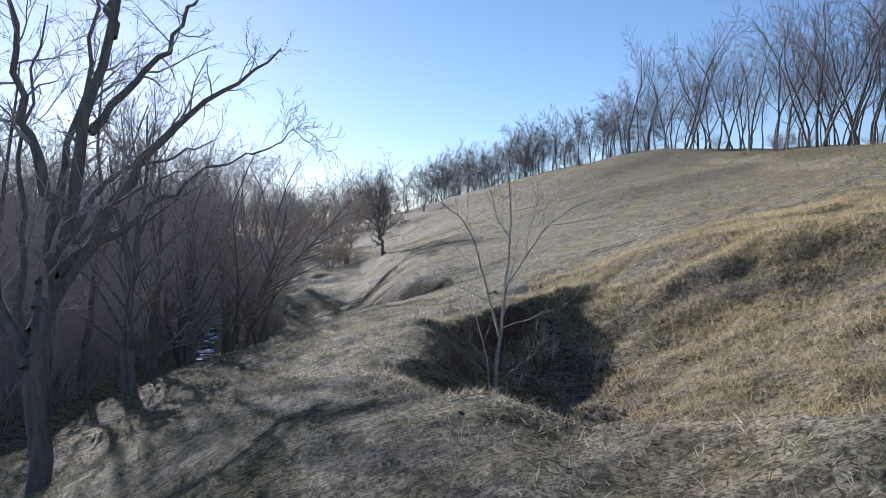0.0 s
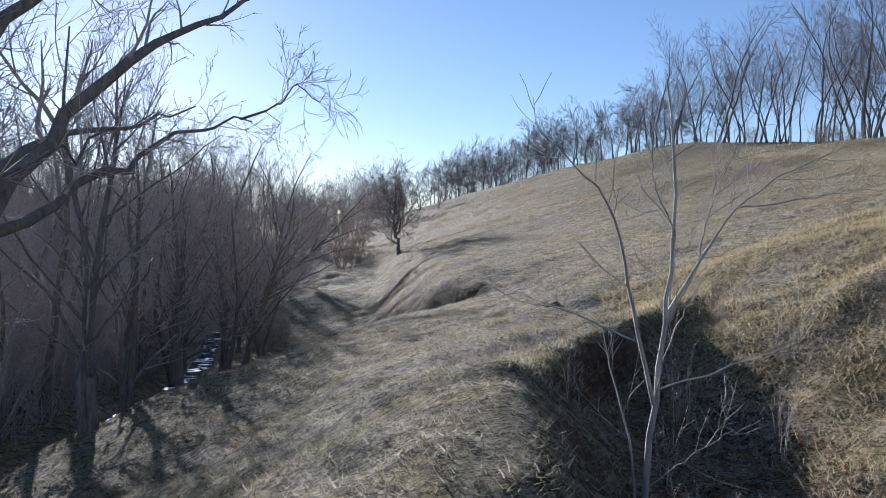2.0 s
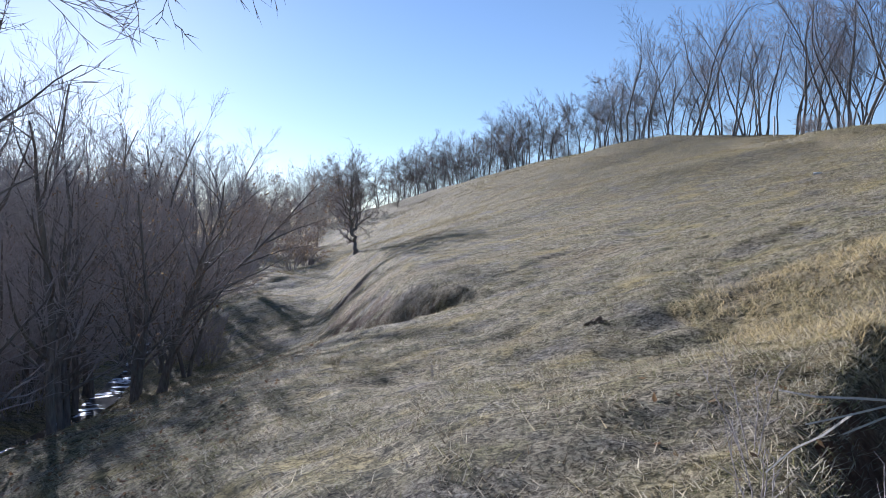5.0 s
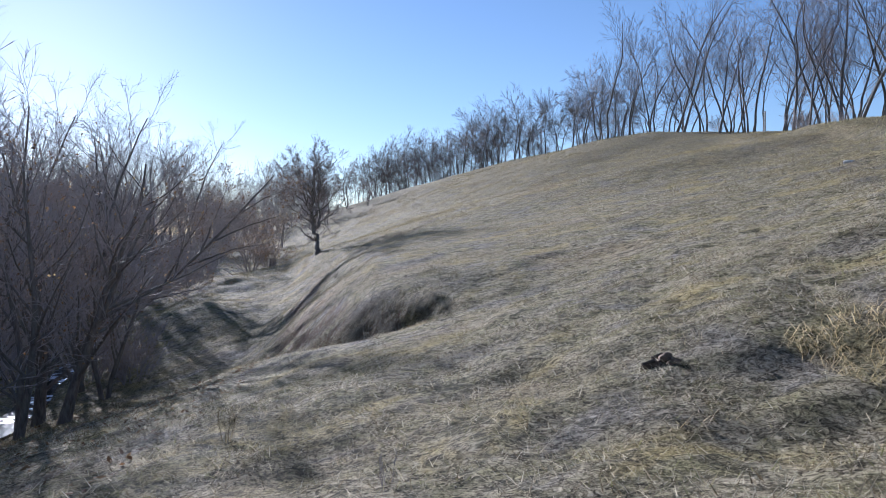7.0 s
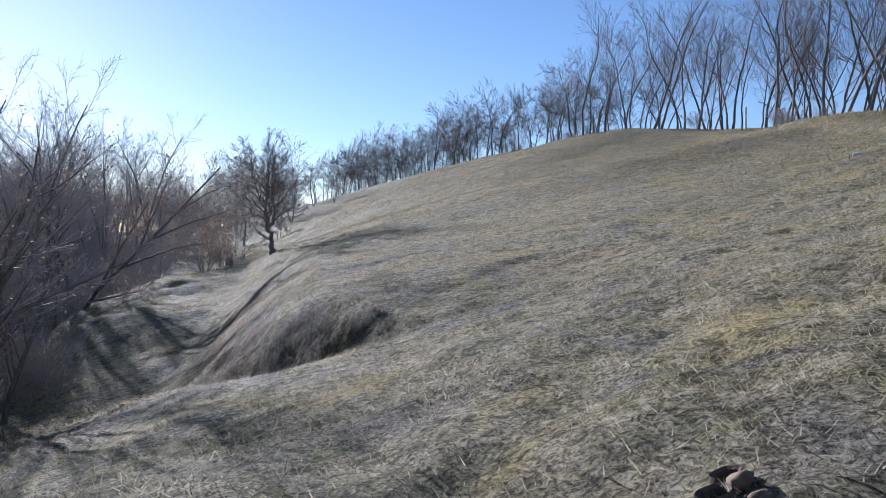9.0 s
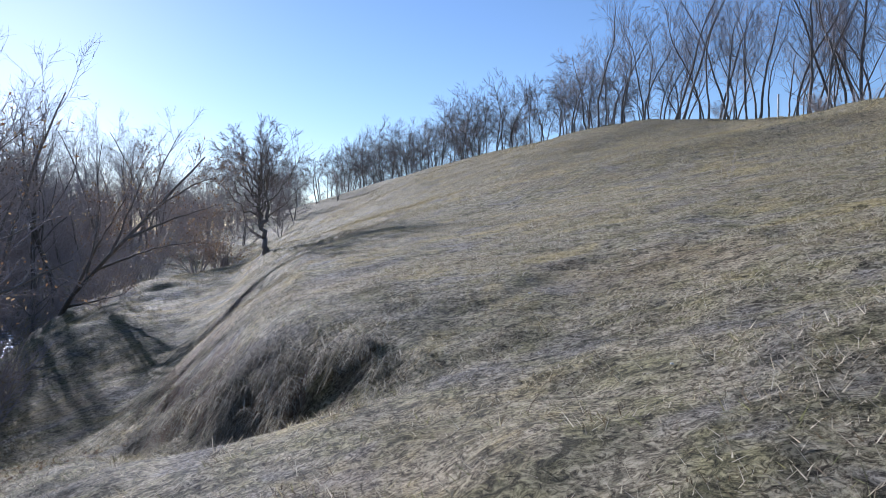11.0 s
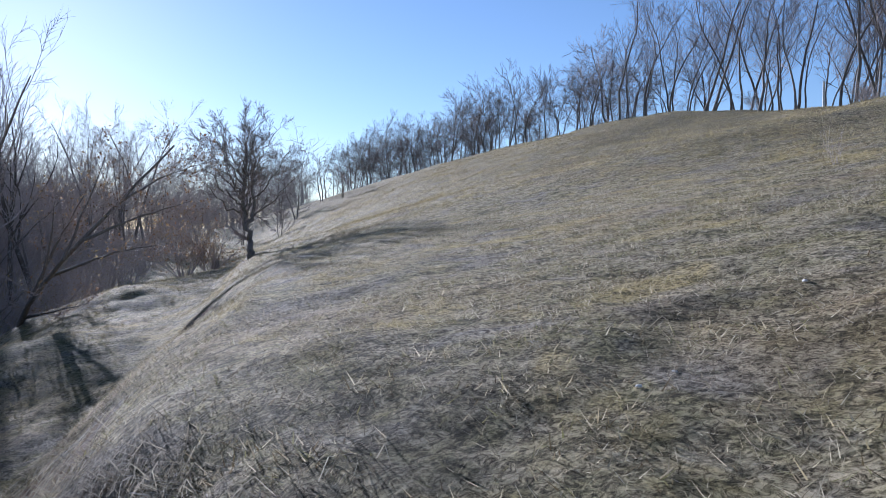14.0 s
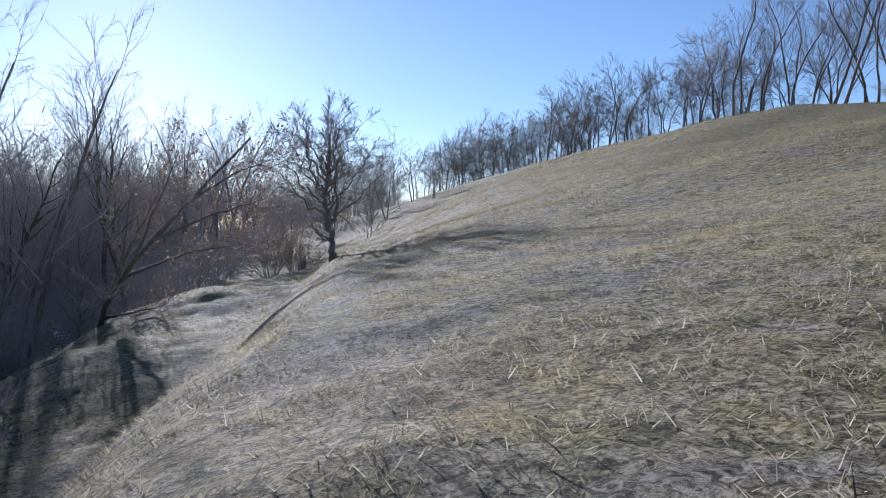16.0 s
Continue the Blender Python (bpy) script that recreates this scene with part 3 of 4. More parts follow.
spots = []
for k in range(2500):
    y = rng.uniform(8, 150) if rng.random() < 0.6 else rng.uniform(14, 62)
    xr = float(along(CREEK_X, y))
    x = xr - 1.2 - rng.random() ** 1.6 * (16 + 0.35 * y)
    if y > 60:
        x = float(along(FLOOR_X, y)) - 8 - rng.random() ** 1.3 * 45
    if y < 30 and x < -30 or x < -0.75 * y - 10 or (30 < y < 66 and x > -17):
        continue
    gap = 1.7 if y < 60 else 2.6
    if any((x - a) ** 2 + (y - b) ** 2 < gap * gap for a, b in spots):
        continue
    spots.append((x, y))
    if len(spots) >= 150:
        break
for n, (x, y) in enumerate(spots):
    s = rng.uniform(0.7, 1.1) * float(np.interp(y, [8, 30, 55, 150], [0.9, 0.95, 1.15, 1.1]))
    m = Matrix.Translation(spot(x, y, 0.05)) @ Matrix.Rotation(rng.random() * 6.28, 4, "Z") @ Matrix.Rotation(rng.normal(0, 0.07), 4, "X") @ Matrix.Diagonal((s, s, s, 1))
    settle_in(WOOD, n, m, "bare dark-barked tree in the wood along the creek", "tree", "creek wood")
n = 0
for k in range(400):
    y = rng.uniform(13, 120) if rng.random() < 0.3 else rng.uniform(14, 58)
    xr = float(along(CREEK_X, y))
    x = xr + rng.uniform(-9, -1.6 if y < 27 else 0.7) if y < 60 else float(along(FLOOR_X, y)) - 5 - rng.random() * 20
    if abs(x - xr) < 0.7 and y < 40 or (34 < y < 62 and x > -15):
        continue
    s = rng.uniform(0.6, 1.15)
    m = Matrix.Translation(spot(x, y, 0.05)) @ Matrix.Rotation(rng.random() * 6.28, 4, "Z") @ Matrix.Diagonal((s, s, s, 1))
    settle_in(THICKET, n, m, "bare grey-brown thicket bush on the creek bank", "shrub", "creek thicket")
    n += 1
    if n >= 85:
        break


def far_woods():
    """Distant wood on the valley's far slope: many thin crowns and underbrush in one mesh."""
    rng = np.random.default_rng(5)
    lines = []
    for _ in range(2300):
        y = 62 + 190 * rng.random() ** 1.5
        x = float(along(FLOOR_X, min(y, 150))) - 16 - rng.random() ** 1.2 * (18 + 0.5 * y)
        if y > 118 and rng.random() < 0.25:
            x = rng.uniform(-0.24 * y, -0.07 * y)
        if x < -0.8 * y - 15:
            continue
        b = np.array(spot(x, y, 0.2))
        h = rng.uniform(6, 11.5)
        lines.append((wander(rng, b, (0, 0, 1), h, 3, 0.09, 0), np.linspace(0.06, 0.02, 4)))
        for _ in range(13):
            u, a = rng.uniform(0.0, 0.9), rng.random() * 6.28
            way = np.array([math.cos(a), math.sin(a), 0.8])
            limb = wander(rng, b + np.array([0, 0, h * u]), way, h * 0.3, 2, 0.25, 0.05)
            lines.append((limb, np.linspace(0.028, 0.012, 3)))
            for p in limb[1:]:
                lines.append((wander(rng, p, way + rng.normal(0, 0.7, 3), h * 0.15, 1, 0, 0), np.array([0.02, 0.0])))
                lines.append((wander(rng, p, way + rng.normal(0, 0.7, 3), h * 0.13, 1, 0, 0), np.array([0.02, 0.0])))
    ob = mesh_object("far_woods", *wood_mesh(lines, 3), TWIG)
    return tagged(ob, "bare brown woodland on the valley's far slope", "woodland", kind="stuff")


far_woods()


def underbrush():
    """Low tangle on the wooded floor, one mesh."""
    rng = np.random.default_rng(6)
    lines = []
    for _ in range(12000):
        y = 14 + 110 * rng.random() ** 1.3
        x = float(along(CREEK_X, y)) - 1.2 - rng.random() ** 1.4 * (14 + 0.4 * y)
        if y > 60:
            x = float(along(FLOOR_X, y)) - 5 - rng.random() ** 1.2 * (12 + 0.4 * y)
        if x < -0.8 * y - 12:
            continue
        a, h = rng.random() * 6.28, rng.uniform(0.8, 2.6)
        st = wander(rng, spot(x, y, 0.1), (0.5 * math.cos(a), 0.5 * math.sin(a), 1), h, 2, 0.15, 0)
        lines.append((st, np.array([0.014, 0.010, 0.006])))
        for p in (st[1], st[1], st[2], st[2]):
            lines.append((wander(rng, p, rng.normal(0, 0.7, 3) + np.array([0, 0, 0.7]), h * 0.4, 1, 0, 0), np.array([0.009, 0.0])))
    ob = mesh_object("underbrush", *wood_mesh(lines, 3), TWIG)
    return tagged(ob, "tangle of bare grey-brown brush on the wooded floor", "underbrush", kind="stuff")


underbrush()

# old tree on the bank whose limbs reach over the path
BIG = spot(-4.75, 8.4, 0.1)
def off(*pts):
    return [(x - BIG.x, y - BIG.y, z - BIG.z) for x, y, z in pts]
big = shaped_tree("bank_tree", 6, BIG,
    [(off((-4.75, 8.4, -1.5), (-4.85, 8.5, 0.4), (-4.75, 8.9, 1.6), (-4.55, 9.4, 3.0), (-4.35, 9.9, 5.0), (-4.2, 10.4, 8.0)), 0.15)],
    [(off((-4.85, 8.6, 0.6), (-4.6, 10.6, 2.5), (-4.05, 11.3, 3.6), (-3.6, 12.9, 4.5), (-3.0, 14.3, 5.6)), 0.11),
     (off((-4.8, 9.0, 1.3), (-4.45, 11.0, 2.25), (-4.0, 12.5, 2.9), (-3.5, 14.2, 3.5)), 0.075),
     (off((-3.55, 14.0, 3.42), (-3.1, 14.0, 3.55), (-2.6, 13.8, 3.78), (-2.15, 13.6, 3.64)), 0.022),
     (off((-4.8, 8.7, 1.2), (-5.4, 11.5, 2.6), (-5.5, 14.0, 3.3), (-5.0, 16.0, 3.9)), 0.085),
     (off((-4.7, 9.0, 1.9), (-5.3, 9.2, 3.6), (-5.6, 9.3, 6.0)), 0.10),
     (off((-4.55, 9.5, 3.2), (-3.9, 10.6, 4.6), (-3.5, 11.6, 6.2)), 0.07),
     (off((-4.9, 8.5, 0.2), (-5.9, 8.8, 2.2), (-6.6, 9.4, 4.5)), 0.09),
     (off((-4.4, 9.9, 4.6), (-4.9, 11.0, 6.3), (-5.0, 12.0, 8.0)), 0.06),
     (off((-4.8, 8.6, 0.9), (-5.0, 9.6, 2.6), (-4.9, 10.2, 4.4), (-4.9, 10.6, 6.5)), 0.085),
     (off((-4.85, 8.5, 0.3), (-5.6, 9.6, 1.6), (-6.0, 10.6, 3.6), (-6.2, 11.4, 5.6)), 0.07),
     (off((-4.75, 8.7, 1.4), (-4.3, 9.6, 2.2), (-3.4, 10.6, 2.9)), 0.04)],
    BARK_DARK, TWIG, (14, 5), 1.1, 0.004, 0.18, 0.02, third=3, crook=0.05)
tagged(big, "old bare tree with long forking limbs on the bank", "tree")

# leaning tree with brown leaves left at its tip
LEAN = spot(-13.2, 52.0, 0.1)
def off2(*pts):
    return [(x - LEAN.x, y - LEAN.y, z - LEAN.z) for x, y, z in pts]
lean = shaped_tree("leaning_tree", 9, LEAN,
    [(off2((-13.2, 52.0, LEAN.z - 0.2), (-12.2, 50.3, -1.5), (-10.6, 47.8, -0.5), (-8.6, 44.9, 0.7), (-6.8, 44.8, 2.6), (-5.4, 45.1, 4.2)), 0.125)],
    [(off2((-12.4, 50.6, -1.7), (-10.9, 49.6, -1.35), (-9.4, 49.0, -1.0)), 0.07),
     (off2((-11.4, 49.0, -1.0), (-10.0, 47.6, 1.0), (-8.6, 46.8, 2.9)), 0.08),
     (off2((-9.6, 46.4, 0.1), (-7.4, 45.6, 0.9), (-5.6, 45.2, 1.2)), 0.06),
     (off2((-8.6, 44.9, 0.7), (-7.9, 44.9, 2.4), (-7.4, 45.0, 3.8)), 0.06),
     (off2((-8.0, 44.9, 1.3), (-6.4, 44.9, 2.0), (-4.9, 45.0, 2.5)), 0.055),
     (off2((-10.4, 47.6, -0.3), (-9.8, 47.0, 1.6), (-9.5, 46.6, 2.9)), 0.055),
     (off2((-7.0, 44.8, 2.4), (-5.8, 45.0, 3.2), (-4.6, 45.2, 3.7)), 0.045)],
    BARK_DARK, TWIG, (15, 8), 1.3, 0.0075, 0.17, 0.05, leafy=0.35, third=4, leaf=0.045)
tagged(lean, "leaning bare tree with brown leaves clinging at its tip", "tree")

# trees along the bank edge, tall pair and low trees up the valley
# tree 210 is added only to throw a shadow over the valley mounds
for seed, x, y, h, st, ly in ((201, -7.6, 22.4, 6.8, 1, 0), (202, -8.6, 25.2, 6.5, 2, 0), (203, -8.4, 20.6, 7.4, 2, 0), (204, -8.3, 32.8, 5.2, 2, 0.2), (205, -10.0, 35.4, 6.0, 2, 0.25), (206, -14.2, 43.0, 7.0, 2, 0.2), (209, -11.6, 33.0, 7.5, 2, 0.15), (207, -7.2, 16.6, 7.2, 2, 0), (208, -10.4, 29, 7.5, 1, 0), (210, -15.6, 55.0, 6.0, 1, 0.1), (216, -8.1, 29.6, 7.8, 2, 0.4), (217, -9.4, 31.2, 7.0, 2, 0.4), (218, -7.9, 27.2, 5.8, 2, 0.4), (219, -10.4, 29.4, 7.0, 2, 0.4)):
    # 201, 203, 207 and 216 to 219 are sized and thickened to shade the meadow
    t = woodland_tree("bank_tree", seed, h, st, 0.6, BARK_DARK, TWIG, spot(x, y, 0.05), clear=0.15 if ly > 0.3 else 0.2, many=(13, 8, 6) if ly > 0.3 else (11, 7, 5), fat=0.014, twig=0.008 if ly > 0.3 else 0.006, leafy=ly, fine_parts=True)
    tagged(t, "slim dark bare tree on the creek bank edge", "tree", "bank edge trees")
for seed, x, y, h in ((211, -19.4, 67.6, 15), (212, -21.4, 69, 15.5), (213, -24, 62, 13), (214, -21, 58, 11), (215, -24, 54, 11)):
    t = woodland_tree("tall_tree", seed, h, 1, 0.35, BARK, TWIG, spot(x, y, 0.05), clear=0.25, many=(14, 8, 5), fat=0.011, twig=0.01, fine_parts=True)
    tagged(t, "tall bare tree standing above the creek wood", "tree", "tall creek trees")
for seed, x, y, h in ((221, -9.0, 102, 5.2), (222, -7.0, 97, 5.0), (223, -11.5, 92, 4.5), (224, -7.3, 86, 3.1), (227, -2.2, 96, 3.4), (225, -12.5, 80, 4.2), (226, -5.2, 108, 5.5)):
    t = woodland_tree("orchard_tree", seed, h, 2, 0.9, BARK_DARK, TWIG, spot(x, y, 0.05), clear=0.15, many=(13, 7, 5), fat=0.014, twig=0.012)
    tagged(t, "low spreading bare tree up the valley", "tree", "valley trees")
for seed, x, y, h, ly in ((231, -9.6, 38.4, 2.0, 0.15), (232, -8.9, 36.4, 1.8, 0.1), (233, -10.3, 37.0, 2.2, 0.1), (241, -8.2, 35.0, 1.6, 0.2), (234, -13.6, 58, 3.4, 0.35), (235, -15.0, 56.5, 3.0, 0.3), (236, -9.9, 64.5, 3.1, 0.9), (237, -8.9, 66.2, 2.5, 0.9), (238, -13.8, 63, 3.4, 0.3)):
    b = shrub("bush", seed, h, 18, ly, spot(x, y, 0.05), 0.008)
    tagged(b, "brown-leaved bush in the hollow beside the track", "bush", "track bushes")

# sapling at the gully's edge
sap = shaped_tree("sapling", 15, spot(0.82, 8.4, 0.02),
    [([(0, 0, -0.17), (0.02, 0, 0.34), (0.07, 0, 0.76), (0.11, 0.02, 1.17), (0.15, 0, 1.4), (0.17, 0, 1.67), (0.23, 0, 2.13), (0.21, 0.03, 2.65), (0.17, 0.03, 3.08)], 0.0288)],
    [([(0.17, 0, 1.48), (0.4, 0.1, 1.81), (0.68, 0.15, 2.19), (0.96, 0.2, 2.4), (1.33, 0.25, 2.57)], 0.0144),
     ([(0.68, 0.15, 2.19), (1.2, 0.2, 2.26), (1.69, 0.25, 2.33)], 0.0072),
     ([(0.07, 0, 0.85), (-0.09, -0.12, 1.45), (-0.17, -0.25, 1.78), (-0.27, -0.4, 2.13), (-0.45, -0.6, 2.32), (-0.68, -0.8, 2.5), (-0.85, -0.95, 2.6)], 0.016),
     ([(-0.08, -0.1, 1.3), (-0.35, 0.25, 1.42), (-0.62, 0.6, 1.5), (-0.82, 0.95, 1.56)], 0.0088),
     ([(0.09, 0, 0.95), (0.48, -0.1, 1.11), (0.84, -0.15, 1.22), (1.14, -0.15, 1.53)], 0.008),
     ([(-0.05, 0, 0), (-0.07, 0.05, 0.57), (-0.19, 0.1, 1.04), (-0.27, 0.1, 1.45)], 0.012),
     ([(0.16, 0, 1.42), (0.3, 0.3, 1.83), (0.35, 0.5, 2.35)], 0.0088),
     ([(0.03, 0, 0.28), (0.36, -0.1, 0.57), (0.56, -0.15, 0.72)], 0.0056),
     ([(0.22, 0, 2), (0.05, -0.2, 2.26), (-0.05, -0.3, 2.6)], 0.0064),
     ([(0.4, 0.1, 1.81), (0.45, 0.0, 2.17), (0.55, -0.1, 2.52)], 0.0064),
     ([(0.09, 0.0, 1.03), (0.25, 0.1, 1.37), (0.42, 0.1, 1.65)], 0.0064)],
    BARK_PALE, BARK_PALE, (6, 3), 0.55, 0.0025, 0.12, 0.05)
tagged(sap, "pale-barked bare sapling with forking stems beside the gully", "sapling")


# ---- grass and litter ----
def blades(name, at, length, width, flat, rng, mat, label, droop=0.35, bent=True, fall=None):
    """Grass blades rooted at points: bent ones of three triangles, or short straight ones."""
    n = len(at)
    a = rng.random(n) * 6.283 if fall is None else rng.normal(fall, 0.8, n)
    tilt = np.clip(flat + rng.normal(0, 0.22, n), 0.5, 1.45)
    d = np.stack([np.cos(a) * np.sin(tilt), np.sin(a) * np.sin(tilt), np.cos(tilt)], 1)
    b = rng.random(n) * 6.283
    side = np.stack([np.cos(b), np.sin(b), 0 * b], 1) * (width * (0.6 + 0.8 * rng.random(n)))[:, None]
    ln = (length * (0.5 + rng.random(n)))[:, None]
    root = at - np.array([0, 0, 0.012])
    mid = root + d * ln * 0.55
    tip = root + d * ln + np.array([0, 0, -1.0]) * ln * droop * np.sin(tilt)[:, None]
    if bent:
        v = np.stack([root - side, root + side, mid + side * 0.7, mid - side * 0.7, tip], 1).reshape(-1, 3)
        i = np.arange(n)[:, None] * 5
        f = np.concatenate([i + np.array([0, 1, 2]), i + np.array([0, 2, 3]), i + np.array([3, 2, 4])])
    else:
        v = np.stack([root - side, root + side, tip], 1).reshape(-1, 3)
        f = np.arange(n)[:, None] * 3 + np.arange(3)
    return tagged(mesh_object(name, v, f, mat), label, "grass", kind="stuff")


def field(rng, n, x0, x1, y0, y1, keep):
    x, y = rng.uniform(x0, x1, n), rng.uniform(y0, y1, n)
    ok = rng.random(n) < keep(x, y)
    x, y = x[ok], y[ok]
    return np.stack([x, y, height(x, y)], 1)


rng = np.random.default_rng(77)
def patchy(x, y):
    thick = np.clip(0.55 + 1.0 * fbm(x * 0.8, y * 0.8, 2, 51) + 1.6 * vnoise(x * 3.1, y * 3.1, 52), 0.05, 1)
    return thick * np.clip(1.6 - np.abs(x - 1.5) / 8, 0.15, 1) * np.interp(y, [1, 26, 46], [1, 1, 0.45])


near = field(rng, 1500000, -7.5, 11, 1.5, 46, patchy)
blades("grass", near, np.full(len(near), 0.095), np.full(len(near), 0.0038), 0.95, rng, STRAW, "matted dry winter grass on the slope", 0.3, False)
long = field(rng, 260000, -6, 12, 3, 46, lambda x, y: np.clip(0.15 + 4 * vnoise(x * 2.3, y * 2.3, 58), 0, 1))
blades("grass", long, np.full(len(long), 0.10), np.full(len(long), 0.0018), 1.05, rng, STRAW, "longer bleached grass lying in patches", 0.5)
mid = field(rng, 520000, -12, 30, 24, 92, lambda x, y: np.clip(0.55 + fbm(x * 0.5, y * 0.5, 3, 53) + 1.2 * vnoise(x * 1.7, y * 1.7, 54), 0.03, 1) * (x > along(FLOOR_X, y) - 6) * ((y > 44) | (x > 9) | (x < -6)))
blades("grass", mid, np.full(len(mid), 0.15), np.full(len(mid), 0.010), 0.9, rng, UPPER_BROWN, "brownish dry grass on the upper hillside", 0.3, False)
flank = field(rng, 150000, 2.2, 12, 4, 17, lambda x, y: np.clip(0.8 + fbm(x, y, 3, 57), 0, 1))
blades("grass", flank, np.full(len(flank), 0.14), np.full(len(flank), 0.0028), 0.8, rng, GOLD, "tall golden dry grass on the gully's flank")
def rill_wall(x, y):
    d, u = near_line(x, y, [(p + 0.15, q + 0.5) for p, q in RILL])
    return np.exp(-(d / 0.55) ** 2) * step(0.75, 0.45, u) * step(0.03, 0.12, u) * np.clip(0.3 + 3.2 * vnoise(x * 4.5, y * 4.5, 59), 0, 1)


hang = field(rng, 190000, -3.4, 2.0, 23, 30, rill_wall)
blades("grass", hang, np.full(len(hang), 0.22), np.full(len(hang), 0.0034), 1.2, rng, BLEACHED, "long bleached grass hanging over the rill's wall", 0.8, True, -2.0)
def gully_brow(x, y):
    d, u = near_line(x, y, [(-0.5, 7.2), (0.0, 9.6), (0.7, 11.2), (2.1, 13.2), (3.5, 15.3)])
    return np.exp(-(d / 0.5) ** 2) * step(8.6, 10.0, y)


rim = field(rng, 90000, -1.6, 4.6, 6.4, 16.4, gully_brow)
blades("grass", rim, np.full(len(rim), 0.10), np.full(len(rim), 0.0028), 0.95, rng, STRAW, "rough dry grass along the gully's rim", 0.5)


# ---- small things ----
def lump(name, at, size, seed, mat, parent=None, flat=0.6, rough=0.25):
    """An irregular clod or stone."""
    bm = bmesh.new()
    bmesh.ops.create_icosphere(bm, subdivisions=2, radius=1.0)
    for v in bm.verts:
        k = 1 + rough * noise.noise(v.co * 1.7 + Vector((seed, seed * 0.7, 0)))
        v.co = Vector((v.co.x * k * size, v.co.y * k * size * 0.8, v.co.z * k * size * flat))
    for f in bm.faces:
        f.smooth = True
    ob = part(name, bm, mat, parent)
    ob.location = at
    return ob


# burrow with two dark mouths and a clod of thrown-out earth
def mouth(parent, x, y, r, seed):
    """A ragged earth ring round a shaft that goes down into the bank."""
    bm = bmesh.new()
    n, rings = 18, ((1.6, -0.05), (1.25, 0.03), (0.95, 0.02), (0.8, -0.06), (0.7, -0.22))
    rows = []
    for k, (rr, dz) in enumerate(rings):
        row = []
        for i in range(n):
            a = i * 2 * math.pi / n
            q = r * rr * (1 + 0.22 * noise.noise(Vector((math.cos(a) * 1.5, math.sin(a) * 1.5, seed + k * 0.2))))
            row.append(bm.verts.new((x + q * math.cos(a), y + q * math.sin(a) * 0.8, dz + 0.05 * noise.noise(Vector((i, k, seed))))))
        rows.append(row)
    for a, b in zip(rows, rows[1:]):
        for i in range(n):
            bm.faces.new((a[i], a[(i + 1) % n], b[(i + 1) % n], b[i]))
    bm.faces.new(list(reversed(rows[-1])))
    return part("burrow_mouth", bm, SOIL, parent, "dark earth hole")


burrow = new("burrow")
burrow.location = spot(1.42, 17.15, -0.01)
rise = ((float(height(1.6, 17.25)) - float(height(1.2, 17.25))) / 0.4, (float(height(1.4, 17.45)) - float(height(1.4, 17.05))) / 0.4)
burrow.rotation_euler = Vector((0, 0, 1)).rotation_difference(Vector((-rise[0], -rise[1], 1))).to_euler()
mouth(burrow, -0.09, -0.02, 0.058, 1.0)
mouth(burrow, 0.02, 0.09, 0.05, 4.0)
lump("earth_clod", (0.03, -0.01, 0.025), 0.052, 3, CLAY, burrow, 0.6, 0.6)
lump("earth_clod", (0.03, -0.12, -0.01), 0.05, 8, CLAY, burrow, 0.6, 0.6)
tagged(burrow, "animal burrow with dark earth mouths in the grass", "burrow")

for k, (x, y, r) in enumerate(((19.2, 83.0, 0.35), (12.1, 31.0, 0.14), (1.91, 25.11, 0.016), (3.47, 26.31, 0.018), (1.96, 21.8, 0.013), (2.16, 25.29, 0.014))):
    tagged(lump("stone", spot(x, y, -0.01), r, k * 2.3, STONE, None, 0.45, 0.7), "pale weathered stone lying in the dry grass", "stone", "stones in the grass")

# stump beside the valley track
bm = bmesh.new()
bmesh.ops.create_cone(bm, cap_ends=True, segments=14, radius1=0.3, radius2=0.2, depth=0.6)
for v in bm.verts:
    v.co *= 1 + 0.18 * noise.noise(v.co * 4)
    v.co.z += 0.25
stump = part("tree_stump", bm, BARK_DARK, None)
stump.location = spot(-8.7, 67.0, 0.05)
tagged(stump, "short dark tree stump beside the valley track", "stump")


def weed(name, x, y, seed, tall, stalks, spread, mat, label):
    """Dead stalks with side shoots."""
    rng = np.random.default_rng(seed)
    lines = []
    for _ in range(stalks):
        a, s = rng.random() * 6.28, spread * (rng.random() if spread < 1 else rng.uniform(0.6, 1.0))
        st = wander(rng, (0.02 * math.cos(a), 0.02 * math.sin(a), -0.02), (math.cos(a) * s, math.sin(a) * s, 1), tall * rng.uniform(0.5, 1.1), 6, 0.08, 0)
        lines.append((st, np.linspace(0.0035, 0.0015, 7)))
        lines += sprout(rng, lines[-1], 6, 0.35, 1.0, tall * 0.22, 0.6, 0.1, 0.05, 2, 0.7, 0.6, 0.0015)
    ob = mesh_object(name, *tube(lines, 3), mat)
    ob.location = spot(x, y)
    return tagged(ob, label, "weed", "dead weeds")


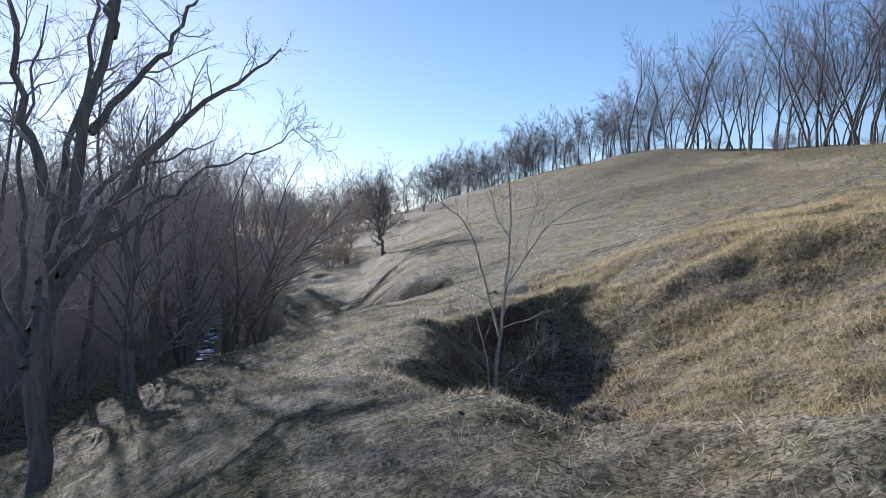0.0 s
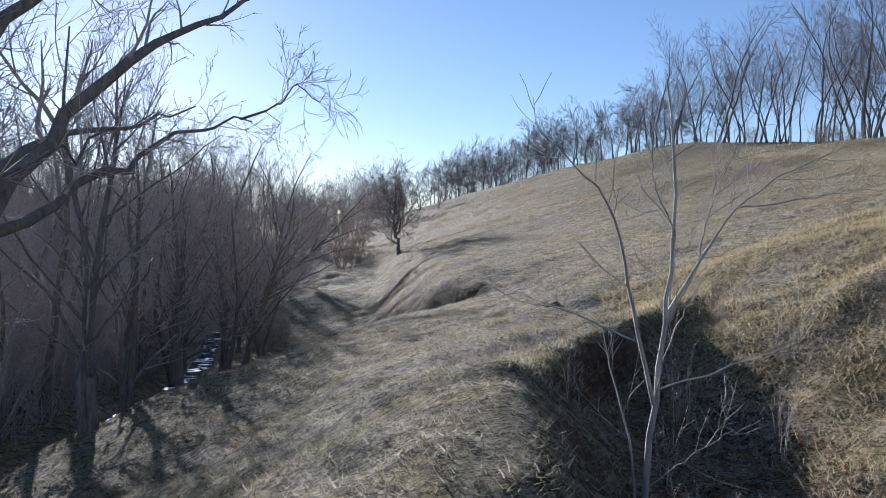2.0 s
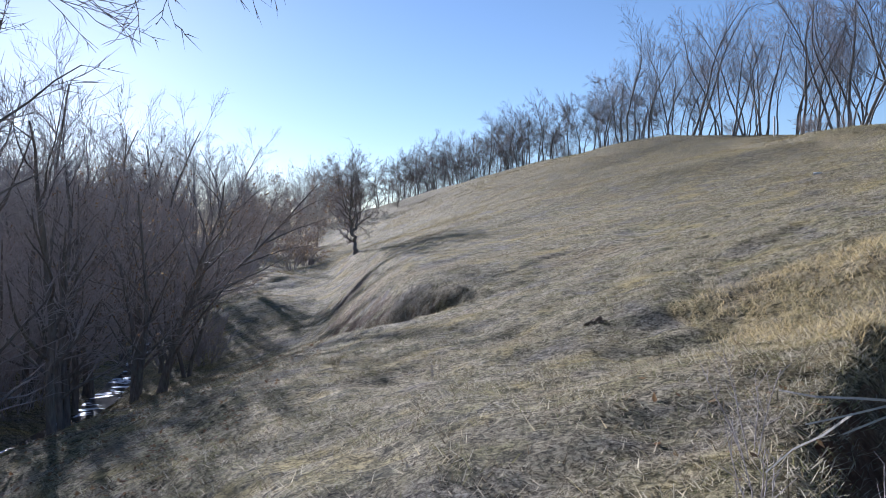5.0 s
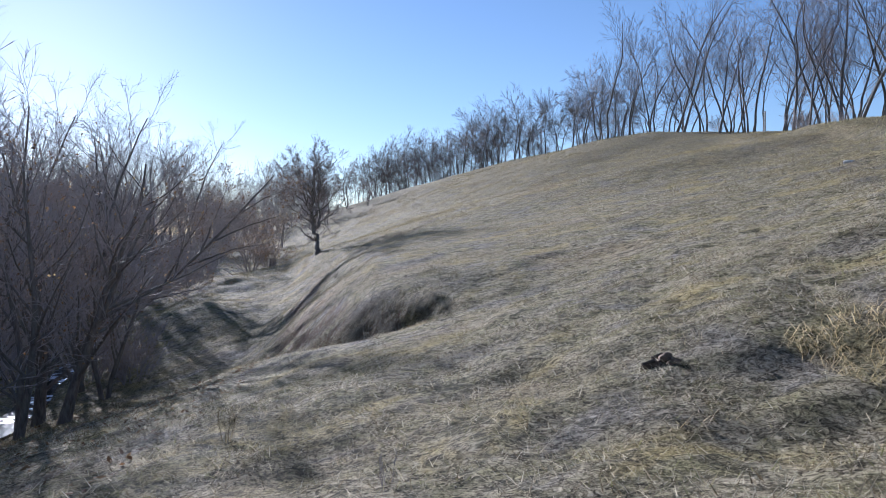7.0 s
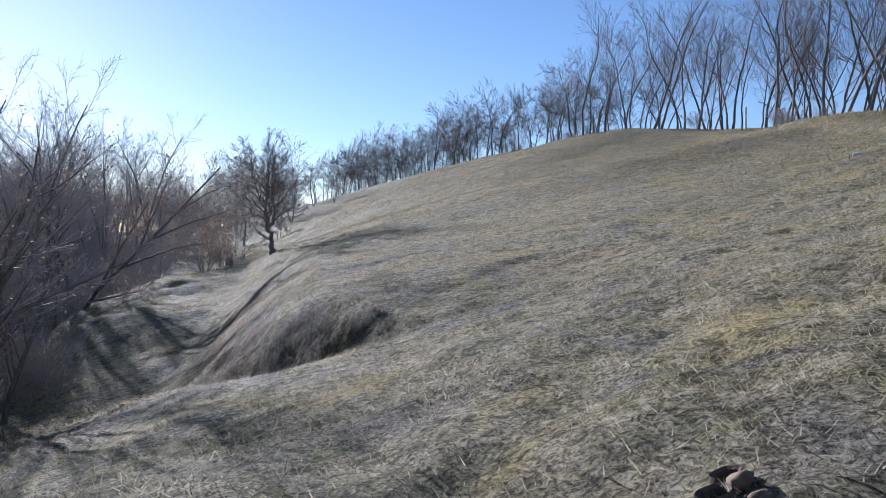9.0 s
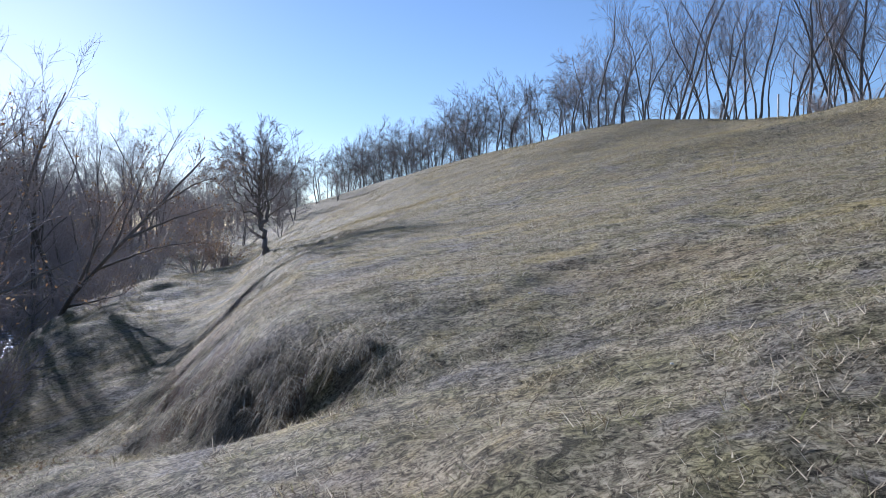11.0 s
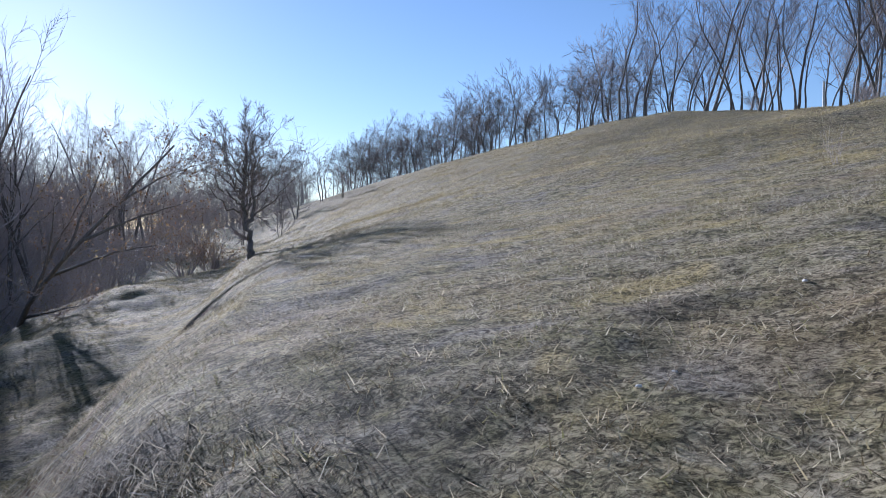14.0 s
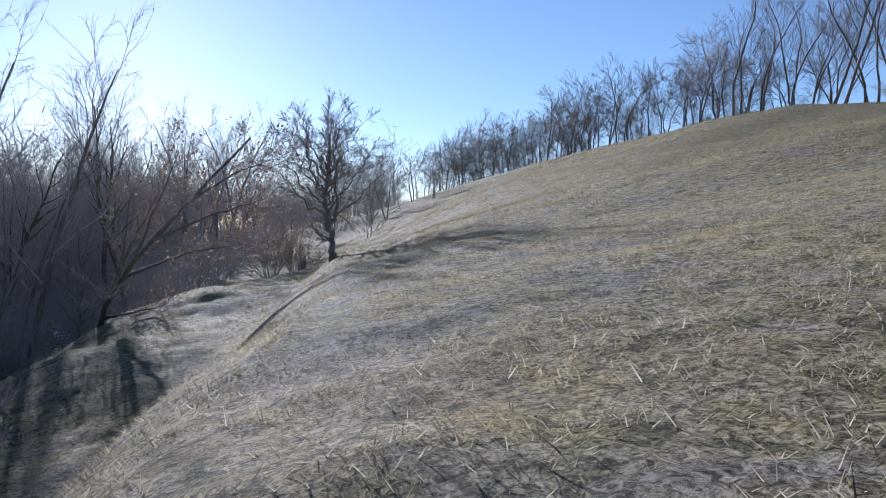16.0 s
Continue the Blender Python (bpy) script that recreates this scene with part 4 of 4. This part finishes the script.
rng = np.random.default_rng(91)
WEEDS = [(2.3, 9.6, 1.1), (2.5, 10.1, 0.8), (1.2, 9.2, 0.7), (1.6, 10.3, 0.9), (1.9, 10.9, 0.8), (3.9, 9.6, 0.9), (0.9, 7.6, 0.6), (5.5, 14.6, 0.6), (6.4, 15.2, 0.6), (8.0, 33.0, 0.9), (8.4, 33.4, 0.7), (-1.8, 17.6, 0.35), (-0.6, 15.9, 0.25)]
WEEDS += [(float(u * 3.0 + g), float(9.3 + 4.4 * u - 0.5 * g), float(h)) for u, g, h in zip(rng.random(26), rng.normal(0.1, 0.35, 26), rng.uniform(0.25, 0.6, 26))]
for k, (x, y, h) in enumerate(WEEDS):
    weed("dead_weed", x, y, 300 + k, h, 4 + k % 4, 0.35, STRAW if k % 2 else TWIG, "dead upright weed stalks with thin side shoots")
for k, (x, y) in enumerate(((1.1, 27.54), (1.7, 26.0), (2.65, 27.04), (-0.4, 25.6))):
    weed("flat_weed", x, y, 400 + k, 0.12, 18, 4.0, PALE_STALK, "pale dead weed rosette pressed flat in the grass")

# fallen leaves in the gully and on the creek bank
def litter(n, x0, x1, y0, y1, keep, label):
    g = np.random.default_rng(int(n))
    at = field(g, n, x0, x1, y0, y1, keep) + np.array([0, 0, 0.015])
    k = len(at)
    a = g.random(k) * 6.283
    d = np.stack([np.cos(a), np.sin(a), g.normal(0, 0.35, k)], 1) * g.uniform(0.02, 0.045, k)[:, None]
    e = np.stack([-np.sin(a), np.cos(a), g.normal(0, 0.35, k)], 1) * g.uniform(0.012, 0.025, k)[:, None]
    v = np.stack([at - d, at + e, at + d + np.array([0, 0, 0.008]), at - e], 1).reshape(-1, 3)
    i = np.arange(k)[:, None] * 4
    ob = mesh_object("fallen_leaves", v, i + np.arange(4), DRY_LEAF)
    return tagged(ob, label, "leaf litter", kind="stuff")


litter(9000, 0.3, 5, 3.5, 13, lambda x, y: np.where(height(x, y) < -0.1, 0.8, 0.06), "brown fallen leaves in the gully")
litter(14001, -9, -2.5, 9, 30, lambda x, y: 0.3 + 0 * x, "brown fallen leaves along the creek bank")

# pale marker post on the ridge
bm = bmesh.new()
bmesh.ops.create_cone(bm, cap_ends=True, segments=10, radius1=0.07, radius2=0.06, depth=1.5)
bmesh.ops.bevel(bm, geom=[e for e in bm.edges if all(v.co.z > 0 for v in e.verts)], offset=0.015, segments=2, affect="EDGES")
post = part("marker_post", bm, STONE, None)
post.location = spot(25.6, 60.3) + Vector((0, 0, 0.68))
tagged(post, "pale marker post standing on the ridge", "post")
